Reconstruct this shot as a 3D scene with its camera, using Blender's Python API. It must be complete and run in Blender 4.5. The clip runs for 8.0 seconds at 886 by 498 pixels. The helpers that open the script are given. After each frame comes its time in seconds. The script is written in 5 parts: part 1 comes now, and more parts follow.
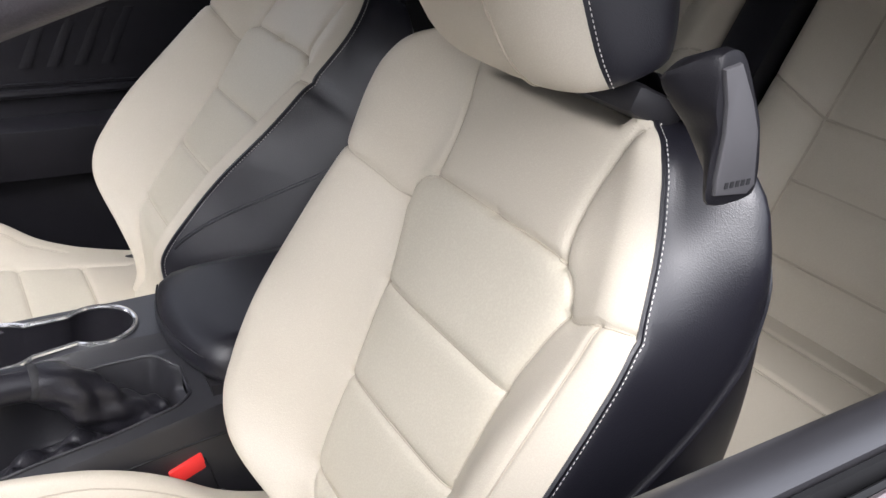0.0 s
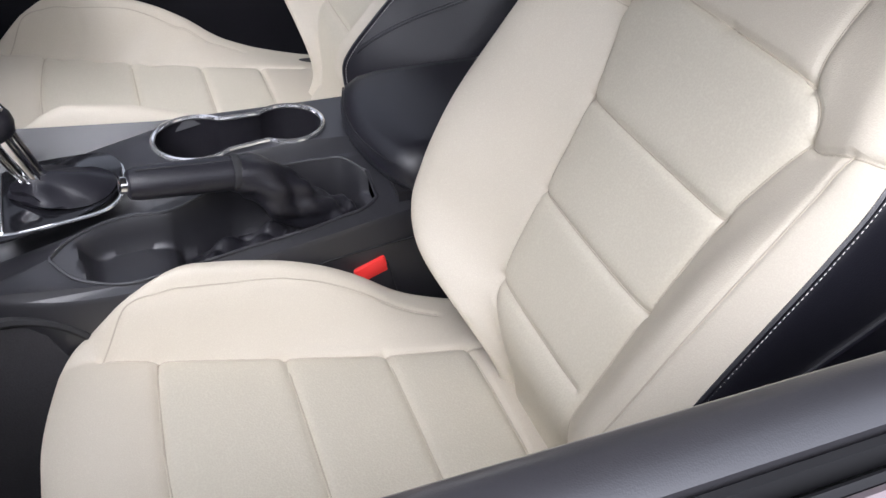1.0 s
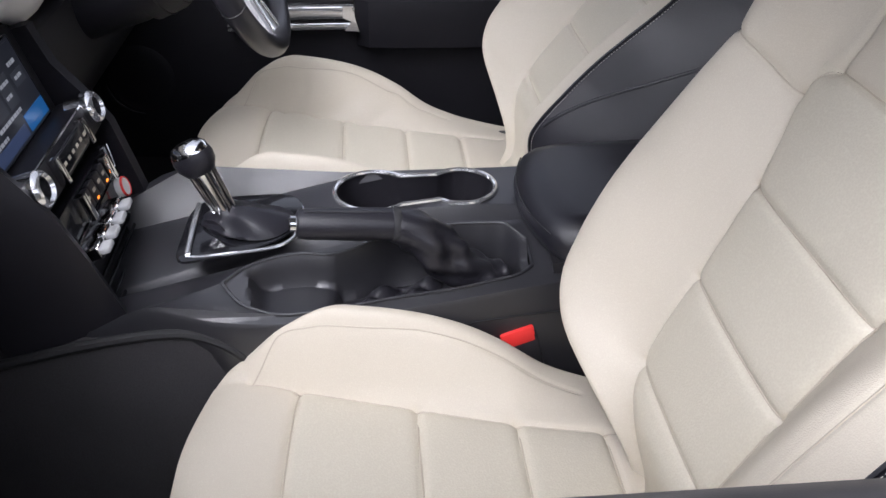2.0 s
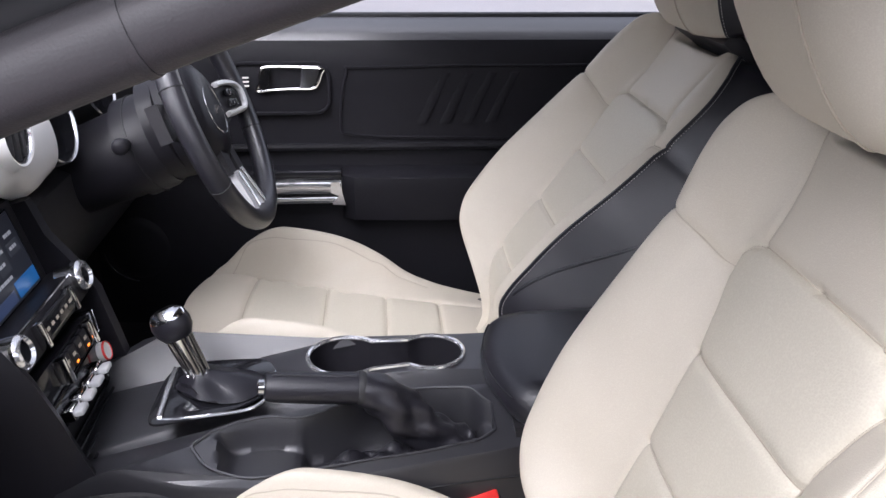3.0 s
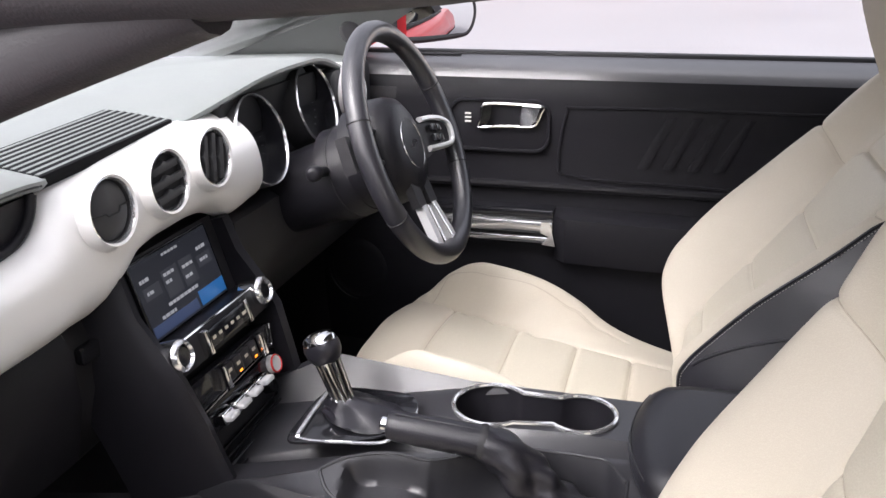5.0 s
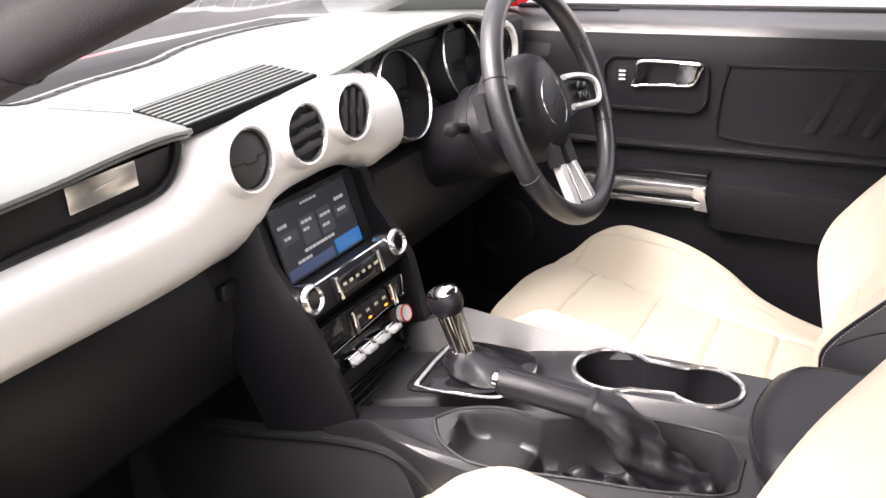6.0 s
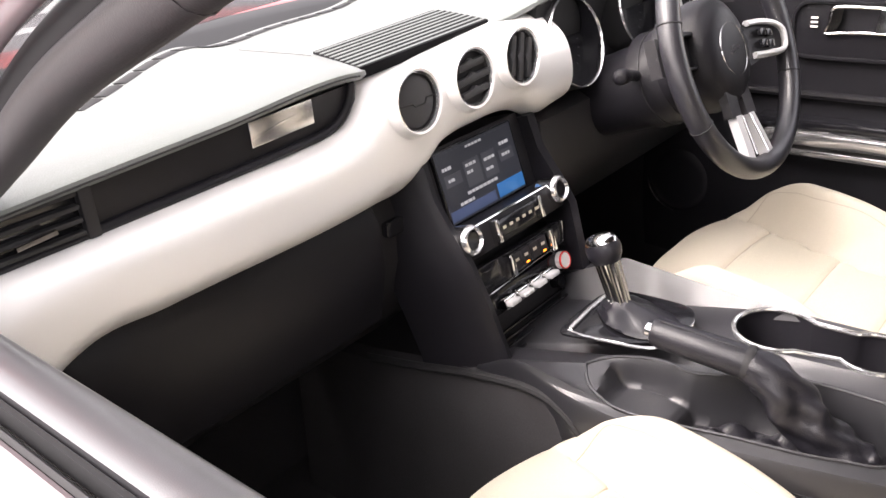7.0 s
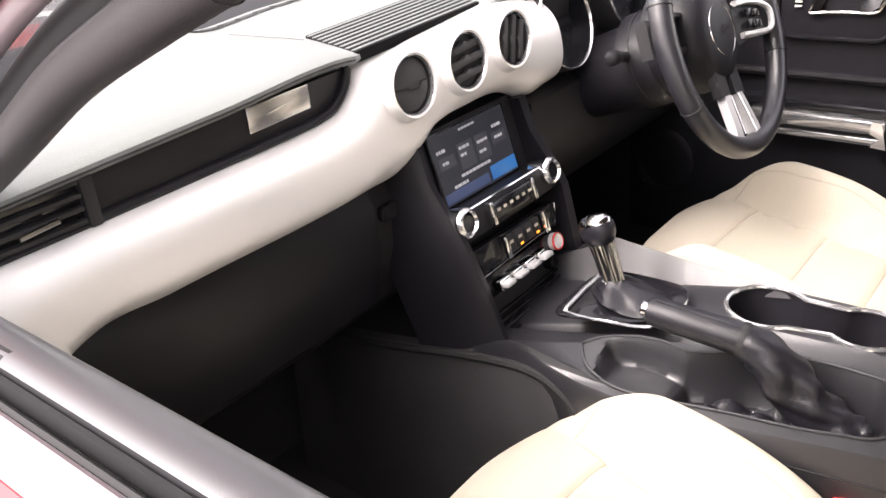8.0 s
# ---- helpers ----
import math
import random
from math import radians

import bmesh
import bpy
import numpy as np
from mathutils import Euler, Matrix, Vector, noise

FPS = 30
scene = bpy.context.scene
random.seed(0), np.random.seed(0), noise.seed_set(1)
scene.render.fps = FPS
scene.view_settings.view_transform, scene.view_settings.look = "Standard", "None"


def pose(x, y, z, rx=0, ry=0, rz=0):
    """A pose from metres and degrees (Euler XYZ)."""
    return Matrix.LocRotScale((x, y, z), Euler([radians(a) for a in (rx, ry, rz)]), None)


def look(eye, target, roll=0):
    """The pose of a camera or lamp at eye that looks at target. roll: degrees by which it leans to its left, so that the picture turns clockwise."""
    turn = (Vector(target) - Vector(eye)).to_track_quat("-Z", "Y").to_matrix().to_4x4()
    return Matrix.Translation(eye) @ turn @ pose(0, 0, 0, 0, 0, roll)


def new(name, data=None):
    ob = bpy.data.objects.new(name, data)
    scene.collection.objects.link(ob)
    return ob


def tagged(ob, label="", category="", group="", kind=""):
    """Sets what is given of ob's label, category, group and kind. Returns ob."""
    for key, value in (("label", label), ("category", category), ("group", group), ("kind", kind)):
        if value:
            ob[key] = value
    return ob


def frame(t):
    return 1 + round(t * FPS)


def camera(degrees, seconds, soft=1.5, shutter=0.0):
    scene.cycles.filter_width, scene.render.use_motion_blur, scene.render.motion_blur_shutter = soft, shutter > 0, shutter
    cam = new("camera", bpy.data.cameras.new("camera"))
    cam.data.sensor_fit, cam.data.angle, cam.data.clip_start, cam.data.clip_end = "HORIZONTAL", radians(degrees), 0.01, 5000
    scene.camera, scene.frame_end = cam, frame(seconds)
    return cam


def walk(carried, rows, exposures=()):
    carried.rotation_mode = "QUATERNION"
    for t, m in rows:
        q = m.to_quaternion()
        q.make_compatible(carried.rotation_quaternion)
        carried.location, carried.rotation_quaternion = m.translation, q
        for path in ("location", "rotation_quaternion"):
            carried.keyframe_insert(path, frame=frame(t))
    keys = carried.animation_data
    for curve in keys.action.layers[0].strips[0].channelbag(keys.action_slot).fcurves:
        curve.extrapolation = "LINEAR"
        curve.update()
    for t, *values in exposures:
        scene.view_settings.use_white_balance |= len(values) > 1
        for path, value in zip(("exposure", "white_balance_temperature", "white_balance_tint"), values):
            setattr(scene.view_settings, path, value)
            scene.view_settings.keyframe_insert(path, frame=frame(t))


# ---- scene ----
cam = camera(55.3, 8.0)
PATH = [
    (0, (-0.909, 0.272, 1.234), (0.596, -0.698, 0.344), 4.3),
    (0.2, (-0.892, 0.291, 1.248), (0.544, -0.638, 0.213), 4.0),
    (0.5, (-0.882, 0.307, 1.219), (0.531, -0.551, 0.094), 5.9),
    (0.6, (-0.877, 0.304, 1.217), (0.527, -0.506, 0.045), 4.9),
    (1, (-0.867, 0.33, 1.204), (0.566, -0.302, -0.041), 4.1),
    (1.2, (-0.868, 0.329, 1.201), (0.602, -0.167, -0.061), 2.4),
    (2.3, (-0.913, 0.227, 1.196), (0.796, 0.174, 0.158), -0.3),
    (2.5, (-0.922, 0.218, 1.201), (0.837, 0.161, 0.252), -0.1),
    (3, (-0.943, 0.211, 1.218), (0.901, 0.063, 0.457), 0.5),
    (3.5, (-0.952, 0.232, 1.224), (0.915, -0.059, 0.569), 1.8),
    (4, (-0.939, 0.203, 1.209), (0.942, -0.067, 0.585), 2.4),
    (4.5, (-0.899, 0.1, 1.213), (0.991, 0.177, 0.563), 1.2),
    (4.9, (-0.89, 0.057, 1.229), (0.934, 0.498, 0.538), -0.5),
    (5, (-0.883, 0.048, 1.224), (0.918, 0.575, 0.533), -0.9),
    (5.2, (-0.877, 0.036, 1.228), (0.873, 0.693, 0.516), -1.5),
    (6.3, (-0.86, -0.026, 1.219), (0.694, 0.956, 0.431), -3.3),
    (6.5, (-0.865, -0.029, 1.217), (0.634, 1.024, 0.414), -3.7),
    (7, (-0.87, -0.04, 1.218), (0.473, 1.177, 0.373), -5.2),
    (7.5, (-0.873, -0.041, 1.223), (0.396, 1.231, 0.345), -6.0),
    (8, (-0.887, -0.027, 1.224), (0.47, 1.143, 0.336), -5.4),
]
EXPOSURES = [(0, 0.52, 6200, 13), (0.5, 0.38, 6000, 14), (1.0, 0.32, 5950, 14), (2.5, 0.38, 5950, 16), (3.5, 0.59, 6000, 17), (4.5, 0.62, 6150, 16), (5.0, 0.8, 6350, 15), (6.0, 1.36, 6850, 17), (7.0, 1.36, 6870, 17.5), (8, 1.34, 6900, 18)]
walk(cam, [(t, look(eye, target, roll)) for t, eye, target, roll in PATH], EXPOSURES)

# ---- light ----
world = bpy.data.worlds.new("world")
scene.world = world
world.use_nodes = True
wn = world.node_tree
sky = wn.nodes.new("ShaderNodeTexSky")
sky.sky_type = "NISHITA"
sky.sun_disc = False
sky.sun_elevation, sky.sun_rotation = radians(50), radians(-62)
sky.air_density, sky.dust_density, sky.ozone_density = 1.0, 5.0, 1.0
grey = wn.nodes.new("ShaderNodeHueSaturation")
grey.inputs["Saturation"].default_value = 0.22
wn.links.new(sky.outputs[0], grey.inputs["Color"])
wn.links.new(grey.outputs[0], wn.nodes["Background"].inputs[0])
wn.nodes["Background"].inputs[1].default_value = 0.32
sun = new("sun", bpy.data.lights.new("sun", "SUN"))
sun.data.energy, sun.data.angle, sun.data.color = 0.36, radians(60), (1, 0.98, 0.96)
sun.matrix_world = look((-5.0, 2.6, 6.9), (0, 0, 0))


# ---- materials ----
def material(name, colour, rough=0.5, metal=0.0, grain=0.0, scale=400.0, bump=0.0, stain=0.0, stain_scale=6.0, spec=0.5, coat=0.0, cells=False):
    m = bpy.data.materials.new(name)
    m.use_nodes = True
    t = m.node_tree
    b = t.nodes["Principled BSDF"]
    b.inputs["Roughness"].default_value, b.inputs["Metallic"].default_value = rough, metal
    b.inputs["Specular IOR Level"].default_value, b.inputs["Coat Weight"].default_value = spec, coat
    b.inputs["Base Color"].default_value = (*colour, 1)
    co = t.nodes.new("ShaderNodeTexCoord")
    fine = t.nodes.new("ShaderNodeTexVoronoi" if cells else "ShaderNodeTexNoise")
    fine.inputs["Scale"].default_value = scale
    t.links.new(co.outputs["Object"], fine.inputs["Vector"])
    fine_out = fine.outputs["Distance"] if cells else fine.outputs[0]
    big = t.nodes.new("ShaderNodeTexNoise")
    big.inputs["Scale"].default_value, big.inputs["Detail"].default_value = stain_scale, 5
    t.links.new(co.outputs["Object"], big.inputs["Vector"])
    if stain or grain:
        mix = t.nodes.new("ShaderNodeMix")
        mix.data_type = "RGBA"
        mix.inputs["A"].default_value = (*[c * (1 - stain) for c in colour], 1)
        mix.inputs["B"].default_value = (*[min(1, c * (1 + stain)) for c in colour], 1)
        t.links.new(big.outputs[0], mix.inputs["Factor"])
        tone = t.nodes.new("ShaderNodeMix")
        tone.data_type, tone.blend_type = "RGBA", "OVERLAY"
        tone.inputs["Factor"].default_value = grain
        t.links.new(mix.outputs["Result"], tone.inputs["A"])
        t.links.new(fine_out, tone.inputs["B"])
        t.links.new(tone.outputs["Result"], b.inputs["Base Color"])
        ro = t.nodes.new("ShaderNodeMapRange")
        ro.inputs["To Min"].default_value, ro.inputs["To Max"].default_value = max(0, rough - 0.08), min(1, rough + 0.08)
        t.links.new(big.outputs[0], ro.inputs["Value"])
        t.links.new(ro.outputs[0], b.inputs["Roughness"])
    if bump:
        bu = t.nodes.new("ShaderNodeBump")
        bu.inputs["Strength"].default_value, bu.inputs["Distance"].default_value = bump, 0.0006
        t.links.new(fine_out, bu.inputs["Height"])
        t.links.new(bu.outputs[0], b.inputs["Normal"])
    return m


def glow(name, colour, power):
    m = material(name, colour, 0.3)
    b = m.node_tree.nodes["Principled BSDF"]
    b.inputs["Emission Color"].default_value, b.inputs["Emission Strength"].default_value = (*colour, 1), power
    return m


CREAM = material("cream_leather", (0.56, 0.508, 0.418), 0.5, grain=0.07, scale=900, bump=0.25, stain=0.05, stain_scale=9, cells=True)
CREAM_PERF = material("perforated_cream_leather", (0.555, 0.512, 0.418), 0.52, grain=0.07, scale=520, bump=0.3, stain=0.05, stain_scale=9, cells=True)
SEAM = material("seam_thread", (0.46, 0.41, 0.33), 0.7)
BLACK_LEATHER = material("black_leather", (0.0098, 0.0095, 0.0142), 0.37, grain=0.15, scale=800, bump=0.25, stain=0.12, cells=True, spec=0.8)
GRIP_LEATHER = material("grip_leather", (0.011, 0.0106, 0.014), 0.34, grain=0.15, scale=900, bump=0.3, stain=0.12, cells=True, spec=0.5)
BLACK_PLASTIC = material("black_plastic", (0.018, 0.0172, 0.0195), 0.45, grain=0.15, scale=1200, bump=0.3, stain=0.15, spec=0.35)
VENT_GREY = material("vent_grey", (0.05, 0.05, 0.053), 0.45, stain=0.1, spec=0.3)
POLISHED = material("polished_silver", (0.8, 0.8, 0.81), 0.15, 0.9, stain=0.03)
WHEEL_LEATHER = material("wheel_leather", (0.014, 0.0135, 0.017), 0.36, grain=0.15, scale=900, bump=0.25, stain=0.12, cells=True, spec=0.9, coat=0.25)
CREASED = material("soft_creased_leather", (0.013, 0.0125, 0.016), 0.3, grain=0.15, scale=700, bump=0.4, stain=0.12, cells=True)
SOFT_BLACK = material("soft_black_trim", (0.0095, 0.009, 0.0115), 0.42, grain=0.15, scale=1100, bump=0.2, stain=0.12, cells=True, spec=0.3)
CONSOLE_BLACK = material("console_black", (0.0115, 0.0112, 0.0142), 0.43, grain=0.12, scale=1100, bump=0.15, stain=0.12, cells=True, spec=1.0, coat=0.15)
DOOR_BLACK = material("door_black", (0.0095, 0.0092, 0.0115), 0.5, grain=0.15, scale=1100, bump=0.2, stain=0.15, cells=True, spec=0.18)
SILL_TRIM = material("sill_trim", (0.03, 0.029, 0.033), 0.42, grain=0.1, scale=1200, bump=0.12, stain=0.12, cells=True, spec=1.0, coat=1.0)
SILL_TRIM.node_tree.nodes["Principled BSDF"].inputs["Coat Roughness"].default_value = 0.3
GLOSS_BLACK = material("gloss_black", (0.01, 0.01, 0.012), 0.12, stain=0.1)
DARK = material("dark_carpet", (0.027, 0.0255, 0.028), 0.95, grain=0.4, scale=600, bump=0.8, stain=0.3, stain_scale=14)
CHROME = material("chrome", (0.85, 0.85, 0.86), 0.09, 1.0, stain=0.03)
SATIN = material("satin_silver", (0.88, 0.87, 0.855), 0.36, 0.2, grain=0.05, scale=900, stain=0.03)
BRUSHED = material("brushed_aluminium", (0.72, 0.72, 0.73), 0.25, 1.0, grain=0.1, scale=300, stain=0.05)
PAD = material("grey_dash_pad", (0.165, 0.178, 0.174), 0.4, grain=0.12, scale=700, bump=0.35, stain=0.06, cells=True)
PILLAR = material("pillar_trim", (0.033, 0.03, 0.032), 0.5, grain=0.15, scale=900, bump=0.3, stain=0.12)
RED_PAINT = material("red_paint", (0.5, 0.008, 0.014), 0.35, 0.0, stain=0.06, coat=0.4)
RED_PLASTIC = material("red_plastic", (0.75, 0.035, 0.03), 0.45, stain=0.05)
THREAD = material("pale_thread", (0.75, 0.72, 0.68), 0.7, stain=0.05)
RUBBER = material("black_rubber", (0.013, 0.013, 0.0145), 0.65, stain=0.2)
MIRROR = material("mirror_glass", (0.9, 0.9, 0.9), 0.02, 1.0)
ASPHALT = material("asphalt", (0.2, 0.192, 0.2), 0.55, grain=0.5, scale=60, bump=0.5, stain=0.2, stain_scale=0.35)
BRICK = material("brick", (0.34, 0.14, 0.09), 0.85, grain=0.3, scale=40, stain=0.25, stain_scale=3)
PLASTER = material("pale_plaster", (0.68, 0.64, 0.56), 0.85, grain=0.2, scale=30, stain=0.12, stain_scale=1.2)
BLUE = material("blue_plastic", (0.02, 0.16, 0.6), 0.45, stain=0.1)
# pale tone for trim, and for sky reflected in glossy paint
TRIM_SHEEN = material("trim_and_sky_sheen", (0.25, 0.205, 0.215), 0.3, stain=0.08, coat=0.4)
CONCRETE = material("concrete", (0.45, 0.43, 0.4), 0.85, grain=0.3, scale=40, stain=0.2)
SILVER = material("silver_paint", (0.66, 0.66, 0.67), 0.3, 0.35, stain=0.04)
CLOTH = material("black_hood_cloth", (0.02, 0.02, 0.021), 0.9, grain=0.3, scale=300, stain=0.15)
LINER = material("roof_lining", (0.1, 0.098, 0.095), 0.9, grain=0.3, scale=500, stain=0.08)
GLASS = bpy.data.materials.new("glass")
GLASS.use_nodes = True
_b = GLASS.node_tree.nodes["Principled BSDF"]
_b.inputs["Transmission Weight"].default_value, _b.inputs["Roughness"].default_value, _b.inputs["IOR"].default_value = 1.0, 0.0, 1.45


# ---- building helpers ----
def thing(name, label, category, group="", kind="", at=(0, 0, 0)):
    ob = new(name)
    ob.location = at
    ob.empty_display_size = 0.05
    return tagged(ob, label, category, group, kind)


def mesh_of(bm, name, smooth=True, angle=40):
    bmesh.ops.recalc_face_normals(bm, faces=bm.faces)
    me = bpy.data.meshes.new(name)
    bm.to_mesh(me)
    bm.free()
    if smooth:
        me.polygons.foreach_set("use_smooth", [True] * len(me.polygons))
        me.set_sharp_from_angle(angle=radians(angle))
    return me


def part(name, bm, mat, parent=None, label="", smooth=True, angle=40):
    me = bm if isinstance(bm, bpy.types.Mesh) else mesh_of(bm, name, smooth, angle)
    if not me.materials:
        me.materials.append(mat)
    ob = new(name, me)
    if parent is not None:
        ob.parent = parent
        ob.matrix_parent_inverse = Matrix.Translation(parent.matrix_basis.translation).inverted() if parent.type == "EMPTY" and parent.parent is None else Matrix()
    return tagged(ob, label) if label else ob


def grow(bm, verts, faces):
    vs = [bm.verts.new(v) for v in verts]
    for f in faces:
        try:
            bm.faces.new([vs[i] for i in f])
        except ValueError:
            pass
    return bm


def box(x0, x1, y0, y1, z0, z1, r=0.004, seg=2, bm=None, m=None):
    bm = bm or bmesh.new()
    own = bmesh.new()
    bmesh.ops.create_cube(own, size=1)
    bmesh.ops.scale(own, vec=(x1 - x0, y1 - y0, z1 - z0), verts=own.verts)
    bmesh.ops.translate(own, vec=((x0 + x1) / 2, (y0 + y1) / 2, (z0 + z1) / 2), verts=own.verts)
    if r:
        bmesh.ops.bevel(own, geom=own.edges[:], offset=r, segments=seg, profile=0.5, affect="EDGES")
    own.verts.index_update()
    add = [(m @ v.co if m else v.co.copy()) for v in own.verts]
    grow(bm, add, [[v.index for v in f.verts] for f in own.faces])
    own.free()
    return bm


def spline(pts, n, closed=False):
    """Catmull-Rom points through pts."""
    p = [Vector(q) for q in pts]
    out = []
    k = len(p)
    last = k if closed else k - 1
    for i in range(last):
        a, b, c, d = (p[(i + j) % k] if closed else p[min(max(i + j, 0), k - 1)] for j in (-1, 0, 1, 2))
        for s in range(n):
            t = s / n
            out.append(0.5 * (2 * b + (c - a) * t + (2 * a - 5 * b + 4 * c - d) * t * t + (3 * b - a - 3 * c + d) * t ** 3))
    if not closed:
        out.append(p[-1])
    return out


def tube(pts, r, n=8, closed=False, bm=None, flat=1.0):
    """A round bar along pts; r is one radius or one for each point; flat squeezes it along its second axis."""
    bm = bm or bmesh.new()
    p = [Vector(q) for q in pts]
    k = len(p)
    radii = r if hasattr(r, "__len__") else [r] * k
    rings, up = [], None
    for i in range(k):
        a, b = (p[(i - 1) % k], p[(i + 1) % k]) if closed else (p[max(i - 1, 0)], p[min(i + 1, k - 1)])
        d = (b - a).normalized()
        if up is None:
            up = Vector((0, 0, 1)) if abs(d.z) < 0.9 else Vector((1, 0, 0))
        side = d.cross(up).normalized()
        up = side.cross(d).normalized()
        rings.append([bm.verts.new(p[i] + radii[i] * (math.cos(2 * math.pi * j / n) * side + flat * math.sin(2 * math.pi * j / n) * up)) for j in range(n)])
    for i in range(k if closed else k - 1):
        A, B = rings[i], rings[(i + 1) % k]
        for j in range(n):
            bm.faces.new((A[j], A[(j + 1) % n], B[(j + 1) % n], B[j]))
    if not closed:
        bm.faces.new(rings[0][::-1])
        bm.faces.new(rings[-1])
    return bm


def lathe(profile, n=32, m=None, bm=None):
    """Turns (radius, height) points round z, then places them by m."""
    bm = bm or bmesh.new()
    m = m or Matrix()
    rings = []
    for r, h in profile:
        if r < 1e-6:
            rings.append([bm.verts.new(m @ Vector((0, 0, h)))])
        else:
            rings.append([bm.verts.new(m @ Vector((r * math.cos(2 * math.pi * j / n), r * math.sin(2 * math.pi * j / n), h))) for j in range(n)])
    for A, B in zip(rings, rings[1:]):
        for j in range(n):
            q = [A[j % len(A)], A[(j + 1) % len(A)], B[(j + 1) % len(B)], B[j % len(B)]]
            q = list(dict.fromkeys(q))
            if len(q) > 2:
                bm.faces.new(q)
    return bm


def loft(sections, closed=True, caps=True, bm=None):
    """Skins rows of points; closed: each row is a ring."""
    bm = bm or bmesh.new()
    rows = [[bm.verts.new(p) for p in s] for s in sections]
    k = len(rows[0])
    for A, B in zip(rows, rows[1:]):
        for j in range(k if closed else k - 1):
            bm.faces.new((A[j], A[(j + 1) % k], B[(j + 1) % k], B[j]))
    if caps and closed:
        bm.faces.new(rows[0][::-1])
        bm.faces.new(rows[-1])
    return bm


def slab(outline, z0, z1, r=0.003, m=None, bm=None, holes=()):
    """A plate with the given 2D outline from z0 to z1, its edges rounded."""
    own = bmesh.new()
    vs = [own.verts.new((x, y, z0)) for x, y in outline]
    own.faces.new(vs)
    ex = bmesh.ops.extrude_face_region(own, geom=own.faces[:])
    bmesh.ops.translate(own, vec=(0, 0, z1 - z0), verts=[g for g in ex["geom"] if isinstance(g, bmesh.types.BMVert)])
    if r:
        rim = [e for e in own.edges if abs(e.verts[0].co.z - e.verts[1].co.z) < 1e-6]
        bmesh.ops.bevel(own, geom=rim, offset=r, segments=2, profile=0.5, affect="EDGES")
    own.verts.index_update()
    bm = bm or bmesh.new()
    grow(bm, [(m @ v.co if m else v.co.copy()) for v in own.verts], [[v.index for v in f.verts] for f in own.faces])
    own.free()
    return bm


def rounded(w, h, r, n=6, cx=0.0, cy=0.0):
    out = []
    for sx, sy, a in ((1, 1, 0), (-1, 1, 90), (-1, -1, 180), (1, -1, 270)):
        for i in range(n + 1):
            t = radians(a + 90 * i / n)
            out.append((cx + sx * (w / 2 - r) + r * math.cos(t), cy + sy * (h / 2 - r) + r * math.sin(t)))
    return out


DENSE = {}


def curve_of(table, v):
    """A smooth curve through the (x, y) rows of a table."""
    key = tuple(table)
    if key not in DENSE:
        xs, ys = np.array(table).T
        m = np.gradient(ys, xs)
        gx = np.linspace(xs[0], xs[-1], 400)
        k = np.clip(np.searchsorted(xs, gx) - 1, 0, len(xs) - 2)
        h = xs[k + 1] - xs[k]
        t = (gx - xs[k]) / h
        gy = (2 * t**3 - 3 * t**2 + 1) * ys[k] + (t**3 - 2 * t**2 + t) * h * m[k] + (-2 * t**3 + 3 * t**2) * ys[k + 1] + (t**3 - t**2) * h * m[k + 1]
        DENSE[key] = (gx, gy)
    return np.interp(v, *DENSE[key])


def smooth(a):
    a = np.clip(a, 0, 1)
    return a * a * (3 - 2 * a)


# ---- seats ----
W_BACK = [(-0.37, 0.03), (-0.31, 0.045), (-0.28, 0.062), (-0.255, 0.1), (-0.235, 0.145), (-0.22, 0.172), (-0.2, 0.198), (-0.18, 0.213), (-0.15, 0.223), (-0.1, 0.231), (-0.05, 0.234), (0, 0.229), (0.07, 0.218), (0.12, 0.209), (0.155, 0.211), (0.19, 0.21), (0.215, 0.204), (0.24, 0.188), (0.26, 0.165), (0.28, 0.13), (0.295, 0.085)]
W_NEAR = [(-0.37, 0.17), (-0.3, 0.185), (-0.25, 0.195), (-0.2, 0.203), (-0.13, 0.208), (-0.05, 0.21), (0.05, 0.208), (0.11, 0.202), (0.155, 0.187), (0.19, 0.172), (0.215, 0.159), (0.24, 0.144), (0.257, 0.127), (0.266, 0.108), (0.273, 0.09), (0.285, 0.066), (0.295, 0.05)]
D_BACK = [(-0.37, 0.0), (-0.31, 0.008), (-0.26, 0.036), (-0.23, 0.058), (-0.2, 0.07), (-0.15, 0.074), (-0.1, 0.073), (-0.03, 0.067), (0.05, 0.059), (0.1, 0.054), (0.13, 0.052), (0.18, 0.053), (0.22, 0.052), (0.27, 0.043), (0.3, 0.03)]
P_BACK = [(-0.37, 0.01), (-0.31, 0.02), (-0.25, 0.05), (-0.2, 0.083), (-0.1, 0.098), (0.012, 0.107), (0.065, 0.12), (0.1, 0.13), (0.13, 0.125), (0.16, 0.11), (0.3, 0.112)]
N_REAR = [(-0.37, -0.18), (-0.31, -0.19), (-0.1, -0.195), (0, -0.188), (0.12, -0.152), (0.2, -0.112), (0.26, -0.075), (0.295, -0.035)]
W_REAR = [(-0.37, 0.17), (-0.2, 0.2), (0, 0.214), (0.15, 0.212), (0.22, 0.205), (0.26, 0.18), (0.285, 0.13), (0.295, 0.1)]


def seg_distance(u, v, line):
    best = np.full(u.shape, 9.0)
    for (ax, ay), (bx, by) in zip(line, line[1:]):
        dx, dy = bx - ax, by - ay
        t = np.clip(((u - ax) * dx + (v - ay) * dy) / (dx * dx + dy * dy + 1e-12), 0, 1)
        best = np.minimum(best, np.hypot(u - ax - t * dx, v - ay - t * dy))
    return best


